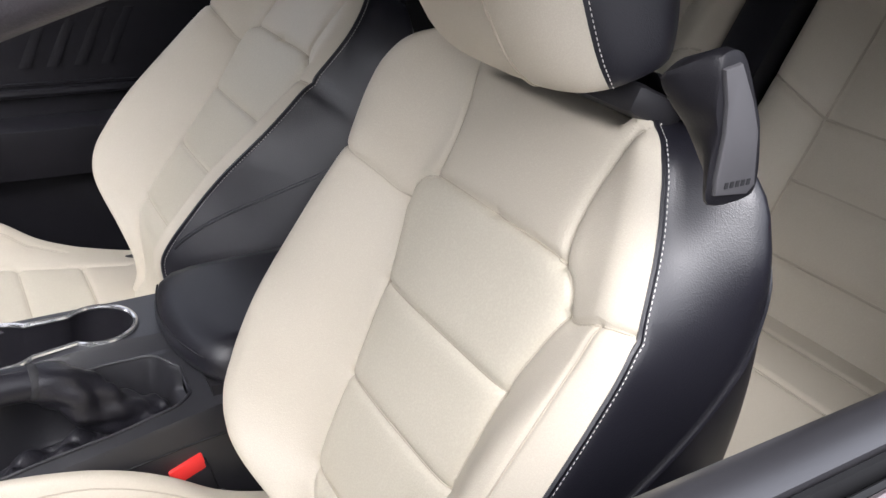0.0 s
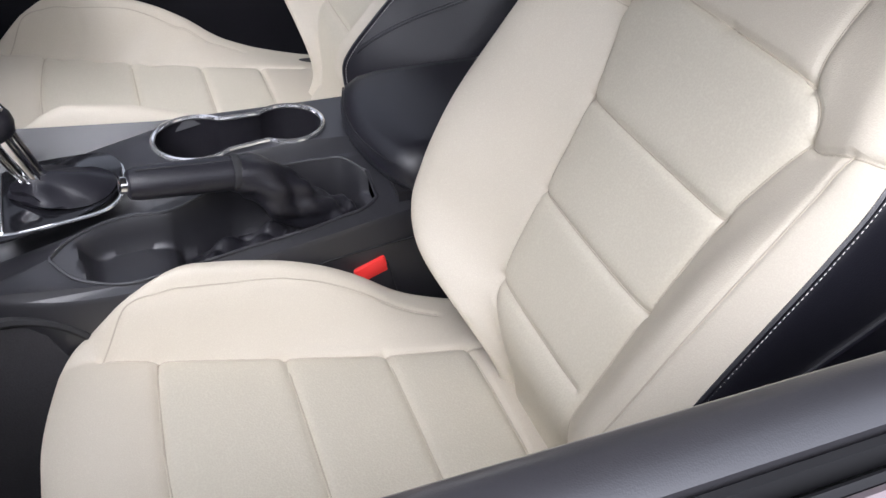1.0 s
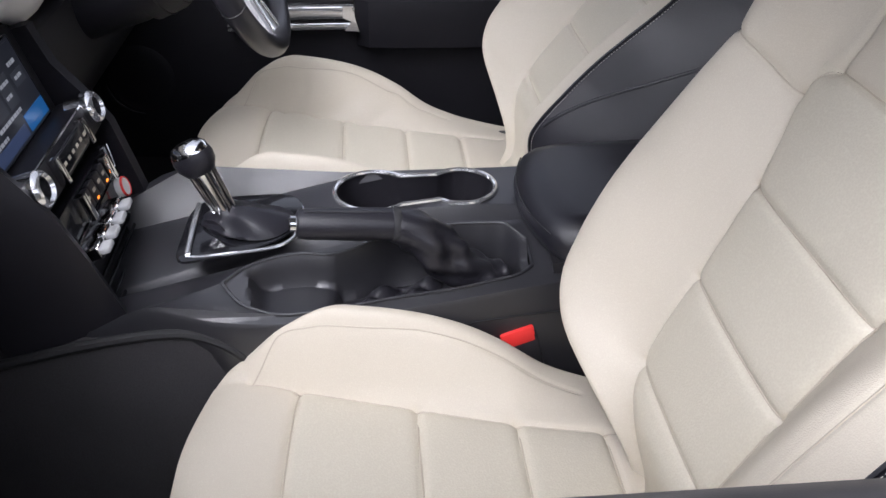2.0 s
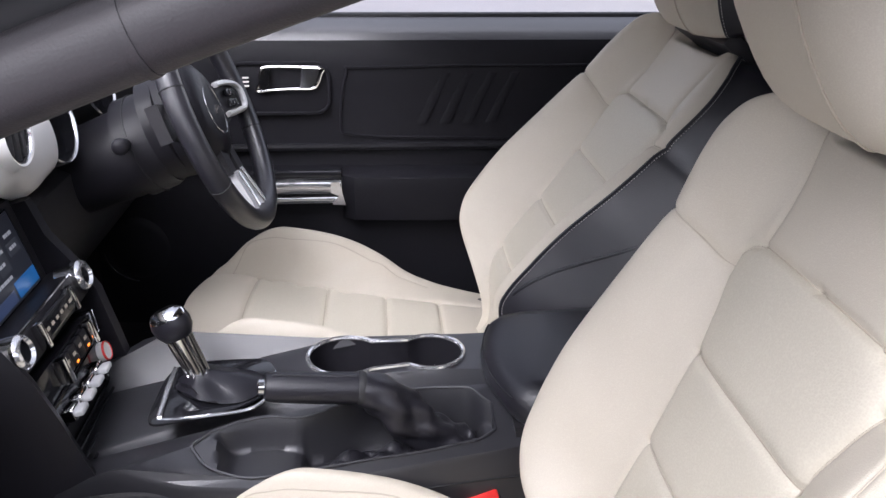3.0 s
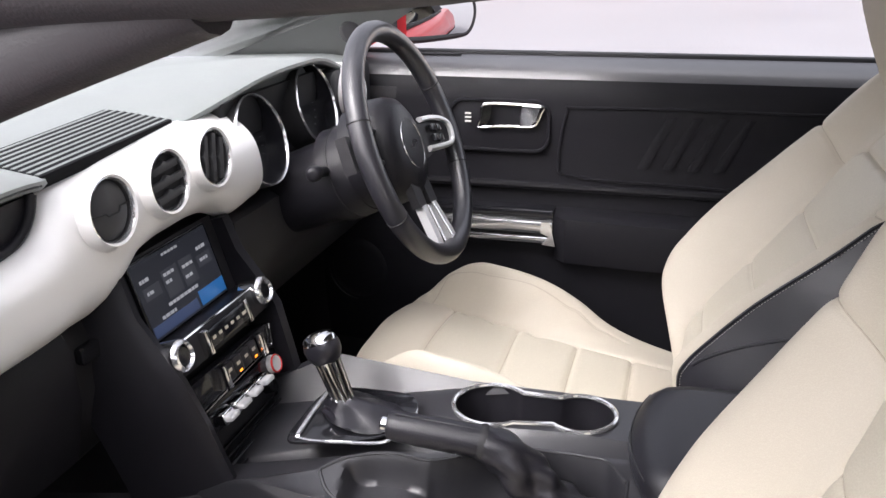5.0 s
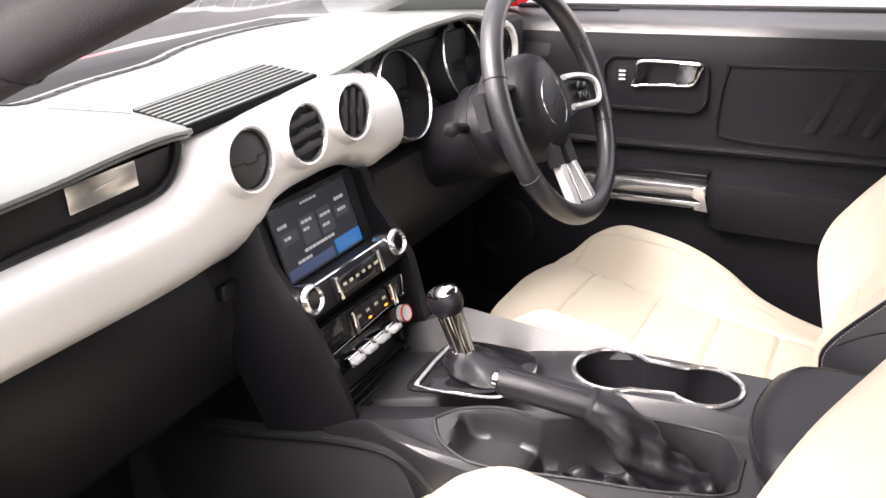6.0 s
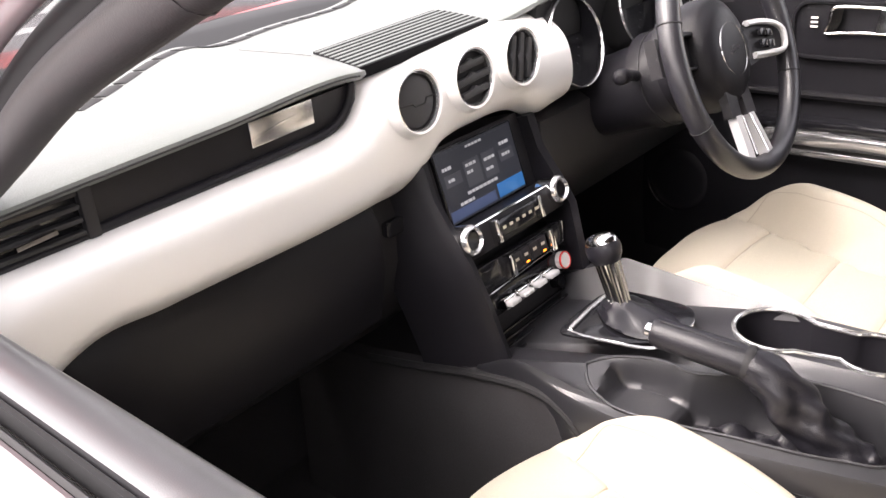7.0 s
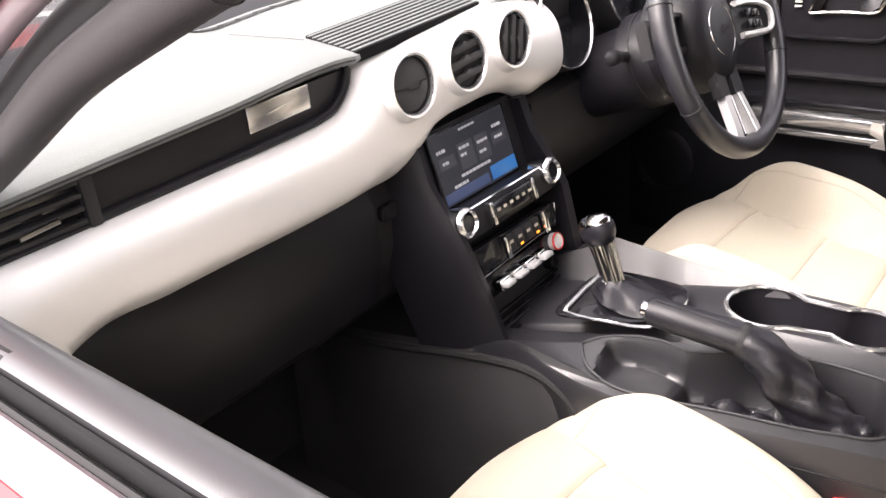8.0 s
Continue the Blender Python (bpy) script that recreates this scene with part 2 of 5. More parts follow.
def flat_spline(pts, n=8):
    return [(p.x, p.y) for p in spline([(a, b, 0) for a, b in pts], n)]


def both(line):
    return [line, [(-a, b) for a, b in line]]


NEAR_WIDTH, FAR_TOP = [1.0], [1.0]


def slimming(v):
    """How much the worn bolster is drawn in at v."""
    v = np.asarray(v)
    return NEAR_WIDTH[0] + (1 - NEAR_WIDTH[0]) * (0.26 * smooth((v + 0.13) / 0.15) + 0.74 * smooth((v - 0.08) / 0.18))


def back_width(side, v):
    """Half the width of the backrest at v; the worn side by the door is narrower."""
    return np.where(np.asarray(side) < 0, curve_of(W_NEAR, v) * slimming(v), curve_of(W_BACK, v) * (1 + (FAR_TOP[0] - 1) * smooth((np.asarray(v) - 0.1) / 0.13)))


def insert_width(side, v):
    p = curve_of(P_BACK, v)
    return np.where(np.asarray(side) < 0, np.minimum(np.maximum(p, 0.098), 0.8 * back_width(-1, v)), p)


def back_seams():
    side = flat_spline([(0.02, -0.31), (0.05, -0.25), (0.083, -0.2), (0.098, -0.1), (0.107, 0.012), (0.12, 0.065), (0.13, 0.098), (0.124, 0.12), (0.107, 0.132), (0.08, 0.136), (0, 0.136)])
    rows = [[(-0.107, 0.013), (0.107, 0.013)], [(-0.099, -0.093), (0.099, -0.093)], [(-0.085, -0.197), (0.085, -0.197)]]
    yoke = flat_spline([(0.104, 0.133), (0.098, 0.16), (0.1, 0.2), (0.112, 0.25), (0.122, 0.285)])
    cross = flat_spline([(0.13, 0.1), (0.145, 0.1), (0.165, 0.109), (0.18, 0.114), (0.205, 0.12)])
    rim = flat_spline([(-0.172, 0.113), (-0.175, 0.05), (-0.176, -0.03), (-0.173, -0.12), (-0.168, -0.18), (-0.158, -0.24)])
    edge = [(float(curve_of(W_BACK, v)) - 0.011, float(v)) for v in np.linspace(0.12, -0.2, 24)]
    door_side = [(-min(max(a, 0.098) if b < 0.05 else a, 0.8 * float(back_width(-1, b))), b) for a, b in side]
    rim = [(a * float(slimming(b)), b) for a, b in rim]
    return [side, door_side] + rows + both(yoke) + both(cross), [rim, edge]


FAR_DEPTH, NEAR_DEPTH = [1.0], [1.0]


def back_front(u, v):
    """How far the front of the backrest stands forward at u, v."""
    w, d, p = back_width(u, v), curve_of(D_BACK, v), insert_width(u, v)
    a = np.abs(u)
    d = d * np.where(u > 0, FAR_DEPTH[0], NEAR_DEPTH[0] * (1 - 0.8 * smooth((v + 0.08) / 0.28)))
    crest = 0.91 * w
    wall = np.where(u > 0, crest - p, np.minimum(crest - p, 0.062))
    n = d * smooth((a - p) / np.maximum(wall, 0.02))
    round_from = np.where(u > 0, crest, 0.8 * w)
    n = n - 0.013 * np.clip((a - round_from) / (w - round_from), 0, 1) ** 2
    n = n + 0.006 * np.clip(-(v + 0.05) / 0.25, 0, 1) - 0.055 * smooth((-0.215 - v) / 0.1)
    n = n - 0.05 * np.clip((v - 0.24) / 0.06, 0, 1) ** 2
    n = n - 0.045 * smooth((v - 0.243) / 0.025) * smooth((0.1 - a) / 0.025)
    pads = np.where((a < p) & (v < 0.135), 0.004 * (1 - (a / p) ** 4), 0)
    n = n + pads
    main, rim = back_seams()
    for line in main:
        n = n - 0.0036 * np.exp(-(seg_distance(u, v, line) / 0.0032) ** 2) - 0.0022 * np.exp(-(seg_distance(u, v, line) / 0.01) ** 2)
    for line in rim:
        n = n - 0.0022 * np.exp(-(seg_distance(u, v, line) / 0.0025) ** 2)
    return n + 0.0008 * np.sin(31 * u + 17 * v) * np.sin(23 * v - 9 * u + 1.3)


def sheet_parts(X, Y, Z, region):
    """Splits a grid of points into one mesh for each region number of its faces."""
    rows, cols = X.shape
    pts = np.stack([X, Y, Z], -1).reshape(-1, 3)
    found = {}
    for k in sorted(set(region.ravel().tolist())):
        ii, jj = np.nonzero(region == k)
        quads = np.stack([ii * cols + jj, ii * cols + jj + 1, (ii + 1) * cols + jj + 1, (ii + 1) * cols + jj], -1)
        used, inv = np.unique(quads.ravel(), return_inverse=True)
        me = bpy.data.meshes.new("cover")
        me.from_pydata(pts[used].tolist(), [], inv.reshape(-1, 4).tolist())
        me.polygons.foreach_set("use_smooth", [True] * len(me.polygons))
        found[k] = me
    return found


def backrest_meshes():
    nu, nv = 190, 230
    v = np.linspace(-0.365, 0.294, nv)[:, None] * np.ones((1, nu))
    s = np.linspace(-1, 1, nu)[None, :] * np.ones((nv, 1))
    u = s * back_width(s, v)
    n = back_front(u, v)
    uc, vc = (u[:-1, :-1] + u[1:, 1:]) / 2, (v[:-1, :-1] + v[1:, 1:]) / 2
    p = insert_width(uc, vc)
    inside = (np.abs(uc) < p) & (vc < 0.135)
    region = np.where(uc > 0, 1, 2)
    region = np.where((vc > 0.118) & ~inside, np.where(uc > 0, 3, 9), region)
    region = np.where((vc > 0.135) & (np.abs(uc) < 0.106), 4, region)
    region = np.where(inside, np.where(vc > 0.013, 5, np.where(vc > -0.093, 6, np.where(vc > -0.197, 7, 8))), region)
    return sheet_parts(u, n, v, region)


def edge_point(side, v, out=0.0, back=0.0):
    w = float(back_width(side, v))
    n = float(back_front(np.array([side * w]), np.array([v]))[0])
    return Vector((side * (w + out), n - back, v))


def shell_half(side, v):
    """Half of the cover's section at v, from the front edge to the middle of the rear."""
    nb, w, n = float(curve_of(N_REAR, v)), float(back_width(side, v)), edge_point(side, v).y
    wr = max(w, float(curve_of(W_REAR, v))) if side < 0 else w
    half = [(w - 0.001, n - 0.002), (w + 0.006, n - 0.012), (0.55 * w + 0.45 * wr + 0.011, n * 0.7 + nb * 0.3), (wr + 0.011, n * 0.4 + nb * 0.6), (wr + 0.004, nb + 0.016), (wr - 0.018, nb + 0.003), (wr * 0.5, nb - 0.006)]
    return [(side * x, y, float(v)) for x, y in half]


def shell_mesh():
    rows = []
    for v in np.linspace(-0.365, 0.294, 60):
        ring = shell_half(1, v) + [(0, float(curve_of(N_REAR, v)) - 0.008, v)] + shell_half(-1, v)[::-1]
        rows.append([(p.x, p.y, p.z) for p in spline(ring, 3)])
    top = [(x * 0.86, y * 0.6 - 0.008, z + 0.008) for x, y, z in rows[-1]]
    rows.append(top)
    bm = loft(rows, closed=False)
    bm.faces.new([bm.verts[len(bm.verts) - len(top) + i] for i in range(len(top))] if bm.verts.ensure_lookup_table() is None else [])
    return mesh_of(bm, "shell")


def stitches(pts, length=0.0026, gap=0.002, r=0.00045):
    bm = bmesh.new()
    p = [Vector(q) for q in pts]
    run, nxt = 0.0, 0.0
    for a, b in zip(p, p[1:]):
        L = (b - a).length
        if L < 1e-6:
            continue
        d = (b - a) / L
        while nxt < run + L:
            c = a + d * (nxt - run)
            tube([c, c + d * length * 0.5, c + d * length], [r * 0.7, r, r * 0.7], 5, bm=bm)
            nxt += length + gap
        run += L
    return bm


def headrest_meshes():
    front, rear = bmesh.new(), bmesh.new()
    secs = []
    tab = [(v, 0.93 * w, d) for v, w, d in ((0.258, 0.095, 0.45), (0.261, 0.111, 0.6), (0.27, 0.118, 0.73), (0.3, 0.12, 0.9), (0.36, 0.12, 1.03), (0.42, 0.121, 1.04), (0.46, 0.118, 0.95), (0.485, 0.11, 0.8), (0.497, 0.095, 0.55), (0.5, 0.045, 0.3))]
    for v, hw, dep in [(p.x, p.y, p.z) for p in spline(tab, 3)]:
        ring = []
        for j in range(64):
            t = 2 * math.pi * (j + 0.5) / 64
            c, s = math.cos(t), math.sin(t)
            x = hw * math.copysign(abs(c) ** 0.55, c)
            y = math.copysign(abs(s) ** 0.75, s)
            y = (0.1 * dep + (0.006 * (x / 0.13) ** 2)) * y if y > 0 else 0.062 * dep * y
            if y > 0:
                y -= 0.003 * math.exp(-((x + 0.035) / 0.003) ** 2)
            ring.append((x, y - 0.01, v))
        secs.append(ring)
    f0, f1 = 5, 27
    loft([[r[j] for j in range(f0 - 1, f1 + 1)] for r in secs], closed=False, bm=front)
    loft([[r[j % 64] for j in list(range(f1, 64 + f0))] for r in secs], closed=False, bm=rear)
    loft([secs[0], [(0.3 * a, 0.3 * b, c - 0.002) for a, b, c in secs[0]]], bm=rear)
    loft([secs[-1], [(0.3 * a, 0.3 * b, c + 0.002) for a, b, c in secs[-1]]], bm=rear)
    rims = [[tuple(0.6 * p + 0.4 * q for p, q in zip(sec[k], sec[m])) for sec in secs] for k, m in ((4, 3), (27, 28), (18, 18))]
    return mesh_of(front, "headrest_front"), mesh_of(rear, "headrest_rear"), rims


CUSH_BACK = -0.1


def cushion_seams():
    side = flat_spline([(0.1, -0.06), (0.104, 0.005), (0.113, 0.11), (0.131, 0.222), (0.146, 0.31), (0.154, 0.355), (0.166, 0.405)])
    rows = [flat_spline([(-0.153, 0.35), (-0.11, 0.354), (0, 0.358), (0.11, 0.354), (0.153, 0.35)]), [(-0.131, 0.222), (0.131, 0.222)], [(-0.114, 0.112), (0.114, 0.112)], [(-0.104, 0.014), (0.104, 0.014)]]
    pipe = flat_spline([(0.166, 0.405), (0.181, 0.372), (0.178, 0.335), (0.176, 0.27), (0.176, 0.2), (0.172, 0.13), (0.162, 0.03)])
    return both(side) + rows, both(pipe)


def cushion_meshes(worn=0.0):
    nu, nq = 200, 240
    s = np.linspace(-1, 1, nu)[None, :] * np.ones((nq, 1))
    q = np.linspace(0, 1.42, nq)[:, None] * np.ones((1, nu))
    u = s * 0.212
    yf = 0.456 - 0.026 * smooth((np.abs(u) - 0.04) / 0.19) - 0.05 * smooth((np.abs(u) - 0.15) / 0.07) ** 2
    a = np.abs(u)
    qq = np.minimum(q, 1)
    y = CUSH_BACK + qq * (yf - CUSH_BACK)
    h = 0.12 * (y - 0.35)
    seam = np.interp(y, [-0.06, 0.005, 0.11, 0.222, 0.31, 0.355, 0.405], [0.1, 0.104, 0.113, 0.131, 0.146, 0.154, 0.166])
    top = curve_of([(-0.1, -0.02), (-0.04, -0.012), (0.02, 0.0), (0.07, 0.018), (0.12, 0.05), (0.15, 0.065), (0.2, 0.081), (0.24, 0.087), (0.3, 0.09), (0.5, 0.085)], y)
    top = top * (1 - smooth((q - 0.78) / 0.3))
    h = h + top * smooth((a - seam) / np.maximum(0.188 - seam, 0.03))
    h = h - 0.03 * np.clip((a - 0.192) / 0.02, 0, 1) ** 2
    h = h + np.where(a < seam, 0.006 * (1 - (a / seam) ** 4), 0)
    # the nose rolls over and down
    ang = np.clip((q - 0.88) / 0.24, 0, 1) * (math.pi / 2)
    h = h - 0.05 * (1 - np.cos(ang)) - np.clip(q - 1.12, 0, 1) * 0.42
    y = y + 0.012 * np.sin(ang) - np.clip(q - 1.12, 0, 1) * 0.05
    main, pipe = cushion_seams()
    for line in main:
        h = h - 0.0042 * np.exp(-(seg_distance(u, y, line) / 0.0032) ** 2) - 0.002 * np.exp(-(seg_distance(u, y, line) / 0.009) ** 2)
    for line in pipe:
        h = h - 0.0025 * np.exp(-(seg_distance(u, y, line) / 0.003) ** 2)
    for line, deep, wide in (([(0.135, 0.27), (0.16, 0.2), (0.175, 0.14)], 0.007, 0.012), ([(0.12, 0.19), (0.15, 0.14), (0.165, 0.09)], 0.006, 0.014), ([(0.14, 0.33), (0.165, 0.29)], 0.004, 0.01)):
        h = h - worn * deep * np.exp(-(seg_distance(u, y, flat_spline(line)) / wide) ** 2)
    uc, yc, qc = (u[:-1, :-1] + u[1:, 1:]) / 2, (y[:-1, :-1] + y[1:, 1:]) / 2, (q[:-1, :-1] + q[1:, 1:]) / 2
    sc = np.interp(yc, [-0.06, 0.005, 0.11, 0.222, 0.31, 0.355, 0.405], [0.1, 0.104, 0.113, 0.131, 0.146, 0.154, 0.166])
    inside = np.abs(uc) < sc
    bow = 0.35 + 0.008 * (1 - (uc / 0.153) ** 2)
    region = np.where(uc > 0, 1, 2)
    region = np.where(inside, np.where(yc > bow, 3, np.where(yc > 0.222, 4, np.where(yc > 0.112, 5, np.where(yc > 0.014, 6, 7)))), region)
    region = np.where((yc > 0.41) | (qc > 1.0), 3, region)
    seams = []
    ui, qi = u[0], q[:, 0]
    for line in main + pipe:
        pts = []
        for a, b in flat_spline(line, 6):
            j = min(max(int((a - ui[0]) / (ui[1] - ui[0])), 0), nu - 2)
            w = (a - ui[j]) / (ui[1] - ui[0])
            lo, hi = (float(np.interp(b, y[:186, c], h[:186, c])) for c in (j, j + 1))
            pts.append((a, b, lo + (hi - lo) * float(w) + 0.0004))
        seams.append(mesh_of(tube(pts, 0.0009, 5), "seam"))
    # sides that hang down from the edge
    meshes = sheet_parts(u, y, h, region)
    skirts = []
    for side in (0, nu - 1):
        skirt = bmesh.new()
        sg = 1 if side else -1
        edge = [(u[i, side], y[i, side], h[i, side]) for i in range(0, nq, 6)]
        rows = [edge, [(a + sg * 0.004, b, c - 0.02) for a, b, c in edge], [(a + sg * 0.002, b - 0.002, min(c - 0.05, -0.05)) for a, b, c in edge], [(a - sg * 0.008, b - 0.004, min(c - 0.05, -0.15)) for a, b, c in edge]]
        loft(rows, closed=False, bm=skirt)
        skirts.append(mesh_of(skirt, "cushion_side"))
    return meshes, skirts, seams


def back_seam_tubes():
    found = []
    for line in back_seams()[0] + back_seams()[1]:
        u, v = np.array(line).T
        fine = [(float(a), float(b)) for a, b in zip(np.interp(np.linspace(0, 1, 60), np.linspace(0, 1, len(u)), u), np.interp(np.linspace(0, 1, 60), np.linspace(0, 1, len(v)), v)) if abs(a) < float(back_width(a, b)) - 0.003]
        n = back_front(np.array([a for a, _ in fine]), np.array([b for _, b in fine]))
        found.append(mesh_of(tube([(a, float(c) + 0.0004, b) for (a, b), c in zip(fine, n)], 0.0009, 5), "seam"))
    return found


HEAD_F, HEAD_R, HEAD_RIMS = headrest_meshes()


def make_back(far, near, slim, top):
    """Backrest skins with their own depth of bolster on each side."""
    FAR_DEPTH[0], NEAR_DEPTH[0], NEAR_WIDTH[0], FAR_TOP[0] = far, near, slim, top
    return backrest_meshes(), back_seam_tubes(), shell_mesh()


def make_seat(label, centre, pitch_y, recline, back_at, size=1.0, lift=0.0, far=1.0, near=1.0, worn=0.0, slim=1.0, top=1.0, head=(-0.01, 0.0, -42)):
    """One front seat: cushion about (centre, pitch_y), backrest hung at back_at and leaning by recline degrees."""
    BACK, BACK_SEAMS, SHELL = make_back(far, near, slim, top)
    CUSH, CUSH_SIDE, CUSH_SEAMS = cushion_meshes(worn)
    seat = thing("car_seat", label, "car seat", "front seats")
    cm = pose(centre, pitch_y, 0.546 + lift)
    bk = pose(*back_at, rx=recline) @ Matrix.Scale(size, 4)

    def put(name, me, mat, m, label="", parent=seat):
        ob = part(name, me, mat, None, label)
        ob.parent = parent
        ob.matrix_basis = m
        return ob

    names = {1: "cushion_bolster", 2: "cushion_bolster", 3: "cushion_front", 4: "cushion_insert", 5: "cushion_insert", 6: "cushion_insert", 7: "cushion_insert"}
    for k, me in CUSH.items():
        put(names[k], me, CREAM_PERF if k in (4, 5, 6) else CREAM, cm)
    for me in CUSH_SIDE:
        put("cushion_side", me, BLACK_LEATHER, cm)
    names = {1: "back_bolster", 2: "back_bolster", 3: "shoulder_panel", 9: "shoulder_panel", 4: "yoke_panel", 5: "back_insert", 6: "back_insert", 7: "back_insert", 8: "back_insert"}
    for k, me in BACK.items():
        put(names[k], me, CREAM_PERF if 4 < k < 9 else CREAM, bk)
    for me in BACK_SEAMS:
        put("seam", me, SEAM, bk)
    for me in CUSH_SEAMS:
        put("seam", me, SEAM, cm)
    put("back_shell", SHELL, BLACK_LEATHER, bk, "black leather side and rear cover")
    vs = np.linspace(-0.35, 0.293, 70)
    for side in (-1, 1):
        put("piping", mesh_of(tube([edge_point(side, v, 0.001, 0.002) for v in vs], 0.0026, 6), "piping"), BLACK_LEATHER, bk)
        put("stitching", mesh_of(stitches([edge_point(side, v, 0.0032, 0.0052) for v in vs]), "stitching"), THREAD, bk, "pale stitching")
    nod = radians(head[2])
    hm = bk @ pose(head[0], head[1] + 0.0546 - 0.078 * math.cos(nod), 0.2612 - 0.078 * math.sin(nod), rx=head[2]) @ pose(0, 0.035, -0.262)
    put("headrest", HEAD_F, CREAM, hm)
    put("headrest_back", HEAD_R, BLACK_LEATHER, hm, "black leather headrest back")
    put("headrest_seam", mesh_of(tube([(x, y + 0.0006, z) for x, y, z in HEAD_RIMS[2]], 0.0012, 5), "headrest_seam"), SEAM, hm)
    for rim in HEAD_RIMS[:2]:
        put("headrest_stitching", mesh_of(stitches([(x * 1.008, y, z) for x, y, z in rim]), "stitching"), THREAD, hm)
    for x in (-0.065, 0.045):
        put("headrest_post", mesh_of(tube([(x, -0.024, 0.272), (x, 0.004, 0.33)], 0.006, 10), "post"), CHROME, bk)
    for sg in (-1, 1):
        side_line = []
        for f in np.linspace(0, 1, 36):
            v = 0.2 - 0.4 * float(f)
            fine = spline(shell_half(sg, v)[:6], 8)
            k = (0.86 - 0.68 * float(f) ** 0.8) * (len(fine) - 1)
            i = min(int(k), len(fine) - 2)
            q = fine[i].lerp(fine[i + 1], k - i)
            side_line.append((q.x + sg * 0.0006, q.y, q.z))
        put("side_piping", mesh_of(tube(side_line, 0.0024, 6), "side_piping"), BLACK_LEATHER, bk)
    put("headrest_base", mesh_of(box(-0.11, 0.11, -0.05, 0.012, 0.262, 0.288, 0.008), "base"), BLACK_PLASTIC, bk)
    put("seat_base", mesh_of(box(centre - 0.2, centre + 0.2, pitch_y - 0.08, pitch_y + 0.4, 0.28, 0.43, 0.02), "seat_base"), BLACK_PLASTIC, Matrix())
    put("hinge_cover", mesh_of(box(centre - 0.17, centre + 0.17, pitch_y - 0.2, pitch_y - 0.05, 0.36, 0.5, 0.02), "hinge"), BLACK_PLASTIC, Matrix())
    return seat, bk


near_seat, NEAR_BACK = make_seat("cream leather front passenger seat with black sides and pale stitching", -0.345, 0.0, 23.5, (-0.342, -0.088, 0.802), near=0.6)
far_seat, FAR_BACK = make_seat("cream leather driver's seat with creased cushion beside the console", 0.388, 0.09, 37.5, (0.35, -0.125, 0.815), 1.012, 0.012, 1.0, 0.5, 1.0, 0.66, 0.88, (-0.012, -0.026, -43))


# ---- ground and the yard ----
def flat_sheet(x0, x1, y0, y1, z):
    return grow(bmesh.new(), [(x0, y0, z), (x1, y0, z), (x1, y1, z), (x0, y1, z)], [(0, 1, 2, 3)])


tagged(part("ground", flat_sheet(-600, 600, -600, 600, 0), ASPHALT, None, "grey asphalt yard, pale under a bright sky"), kind="structure", category="ground")

# ---- car shell ----
tagged(part("floor", box(-0.78, 0.86, -1.6, 1.25, 0.2, 0.24, 0), DARK, None, "dark carpeted car floor"), kind="structure", category="floor")
tagged(part("firewall", loft([[(x, 1.0, 0.22), (x, 1.12, 0.4), (x, 1.15, 0.94), (x, 1.17, 0.94), (x, 1.2, 0.4), (x, 1.2, 0.22)] for x in (-0.74, 0.0, 0.84)]), DARK, None, "dark carpeted front footwell wall"), kind="structure", category="wall")
for x0, x1 in ((-0.745, -0.70), (0.755, 0.80)):
    tagged(part("kick_panel", box(x0, x1, 0.62, 1.16, 0.22, 0.94, 0.004), BLACK_PLASTIC, None, "black plastic side panel of the footwell"), kind="structure", category="wall")


def plate(outer, holes, z_of, bm=None):
    """A flat skin with the given outline and holes, lifted to z_of(x, y)."""
    bm = bm or bmesh.new()
    edges = []
    for line in (outer, *holes):
        vs = [bm.verts.new((x, y, z_of(x, y))) for x, y in line]
        edges += [bm.edges.new((a, b)) for a, b in zip(vs, vs[1:] + vs[:1])]
    bmesh.ops.triangle_fill(bm, edges=edges, use_beauty=True)
    return bm


def well(outline, z_of, depth, shrink=0.96, round_to=0.005):
    """A cup or tray that hangs from an outline, with a floor."""
    cx, cy = np.mean(np.array(outline), axis=0)
    rows = []
    for k, drop in ((1.0, 0.0), (0.985, round_to), (shrink, depth * 0.9), (shrink * 0.93, depth)):
        rows.append([(cx + (x - cx) * k, cy + (y - cy) * k, z_of(x, y) - drop if drop < depth * 0.5 else z_of(cx, cy) - drop) for x, y in outline])
    bm = loft(rows, closed=True, caps=False)
    bm.faces.new([v for v in list(bm.verts)[-len(outline):]])
    return bm


def smooth_ring(pts, n=5):
    return [(p.x, p.y) for p in spline([(a, b, 0) for a, b in pts], n, True)]


FACE = Matrix.Rotation(radians(90), 4, "X")   # a plate drawn in x, z that faces the rear


# ---- dashboard ----
dash = thing("dashboard", "dashboard with satin silver panel, grey pad and round vents", "dashboard")
part("glovebox_panel", loft([[(x, 0.71, 0.85), (x, 0.69, 0.80), (x, 0.688, 0.735), (x, 0.71, 0.65), (x, 0.78, 0.585), (x, 0.92, 0.55), (x, 1.02, 0.9), (x, 0.8, 0.93)] for x in (-0.70, -0.66, -0.63, -0.2, -0.1)]), BLACK_PLASTIC, dash, "black lower dash panel")
part("glovebox_lid", loft([[(x, 0.695, 0.822 - d), (x, 0.682 + d, 0.80), (x, 0.68 + d, 0.735), (x, 0.70 + d, 0.655), (x, 0.72, 0.645), (x, 0.72, 0.82)] for x, d in ((-0.61, 0.008), (-0.60, 0.0), (-0.4, 0.0), (-0.19, 0.0), (-0.185, 0.008))]), SOFT_BLACK, dash, "black glovebox lid")
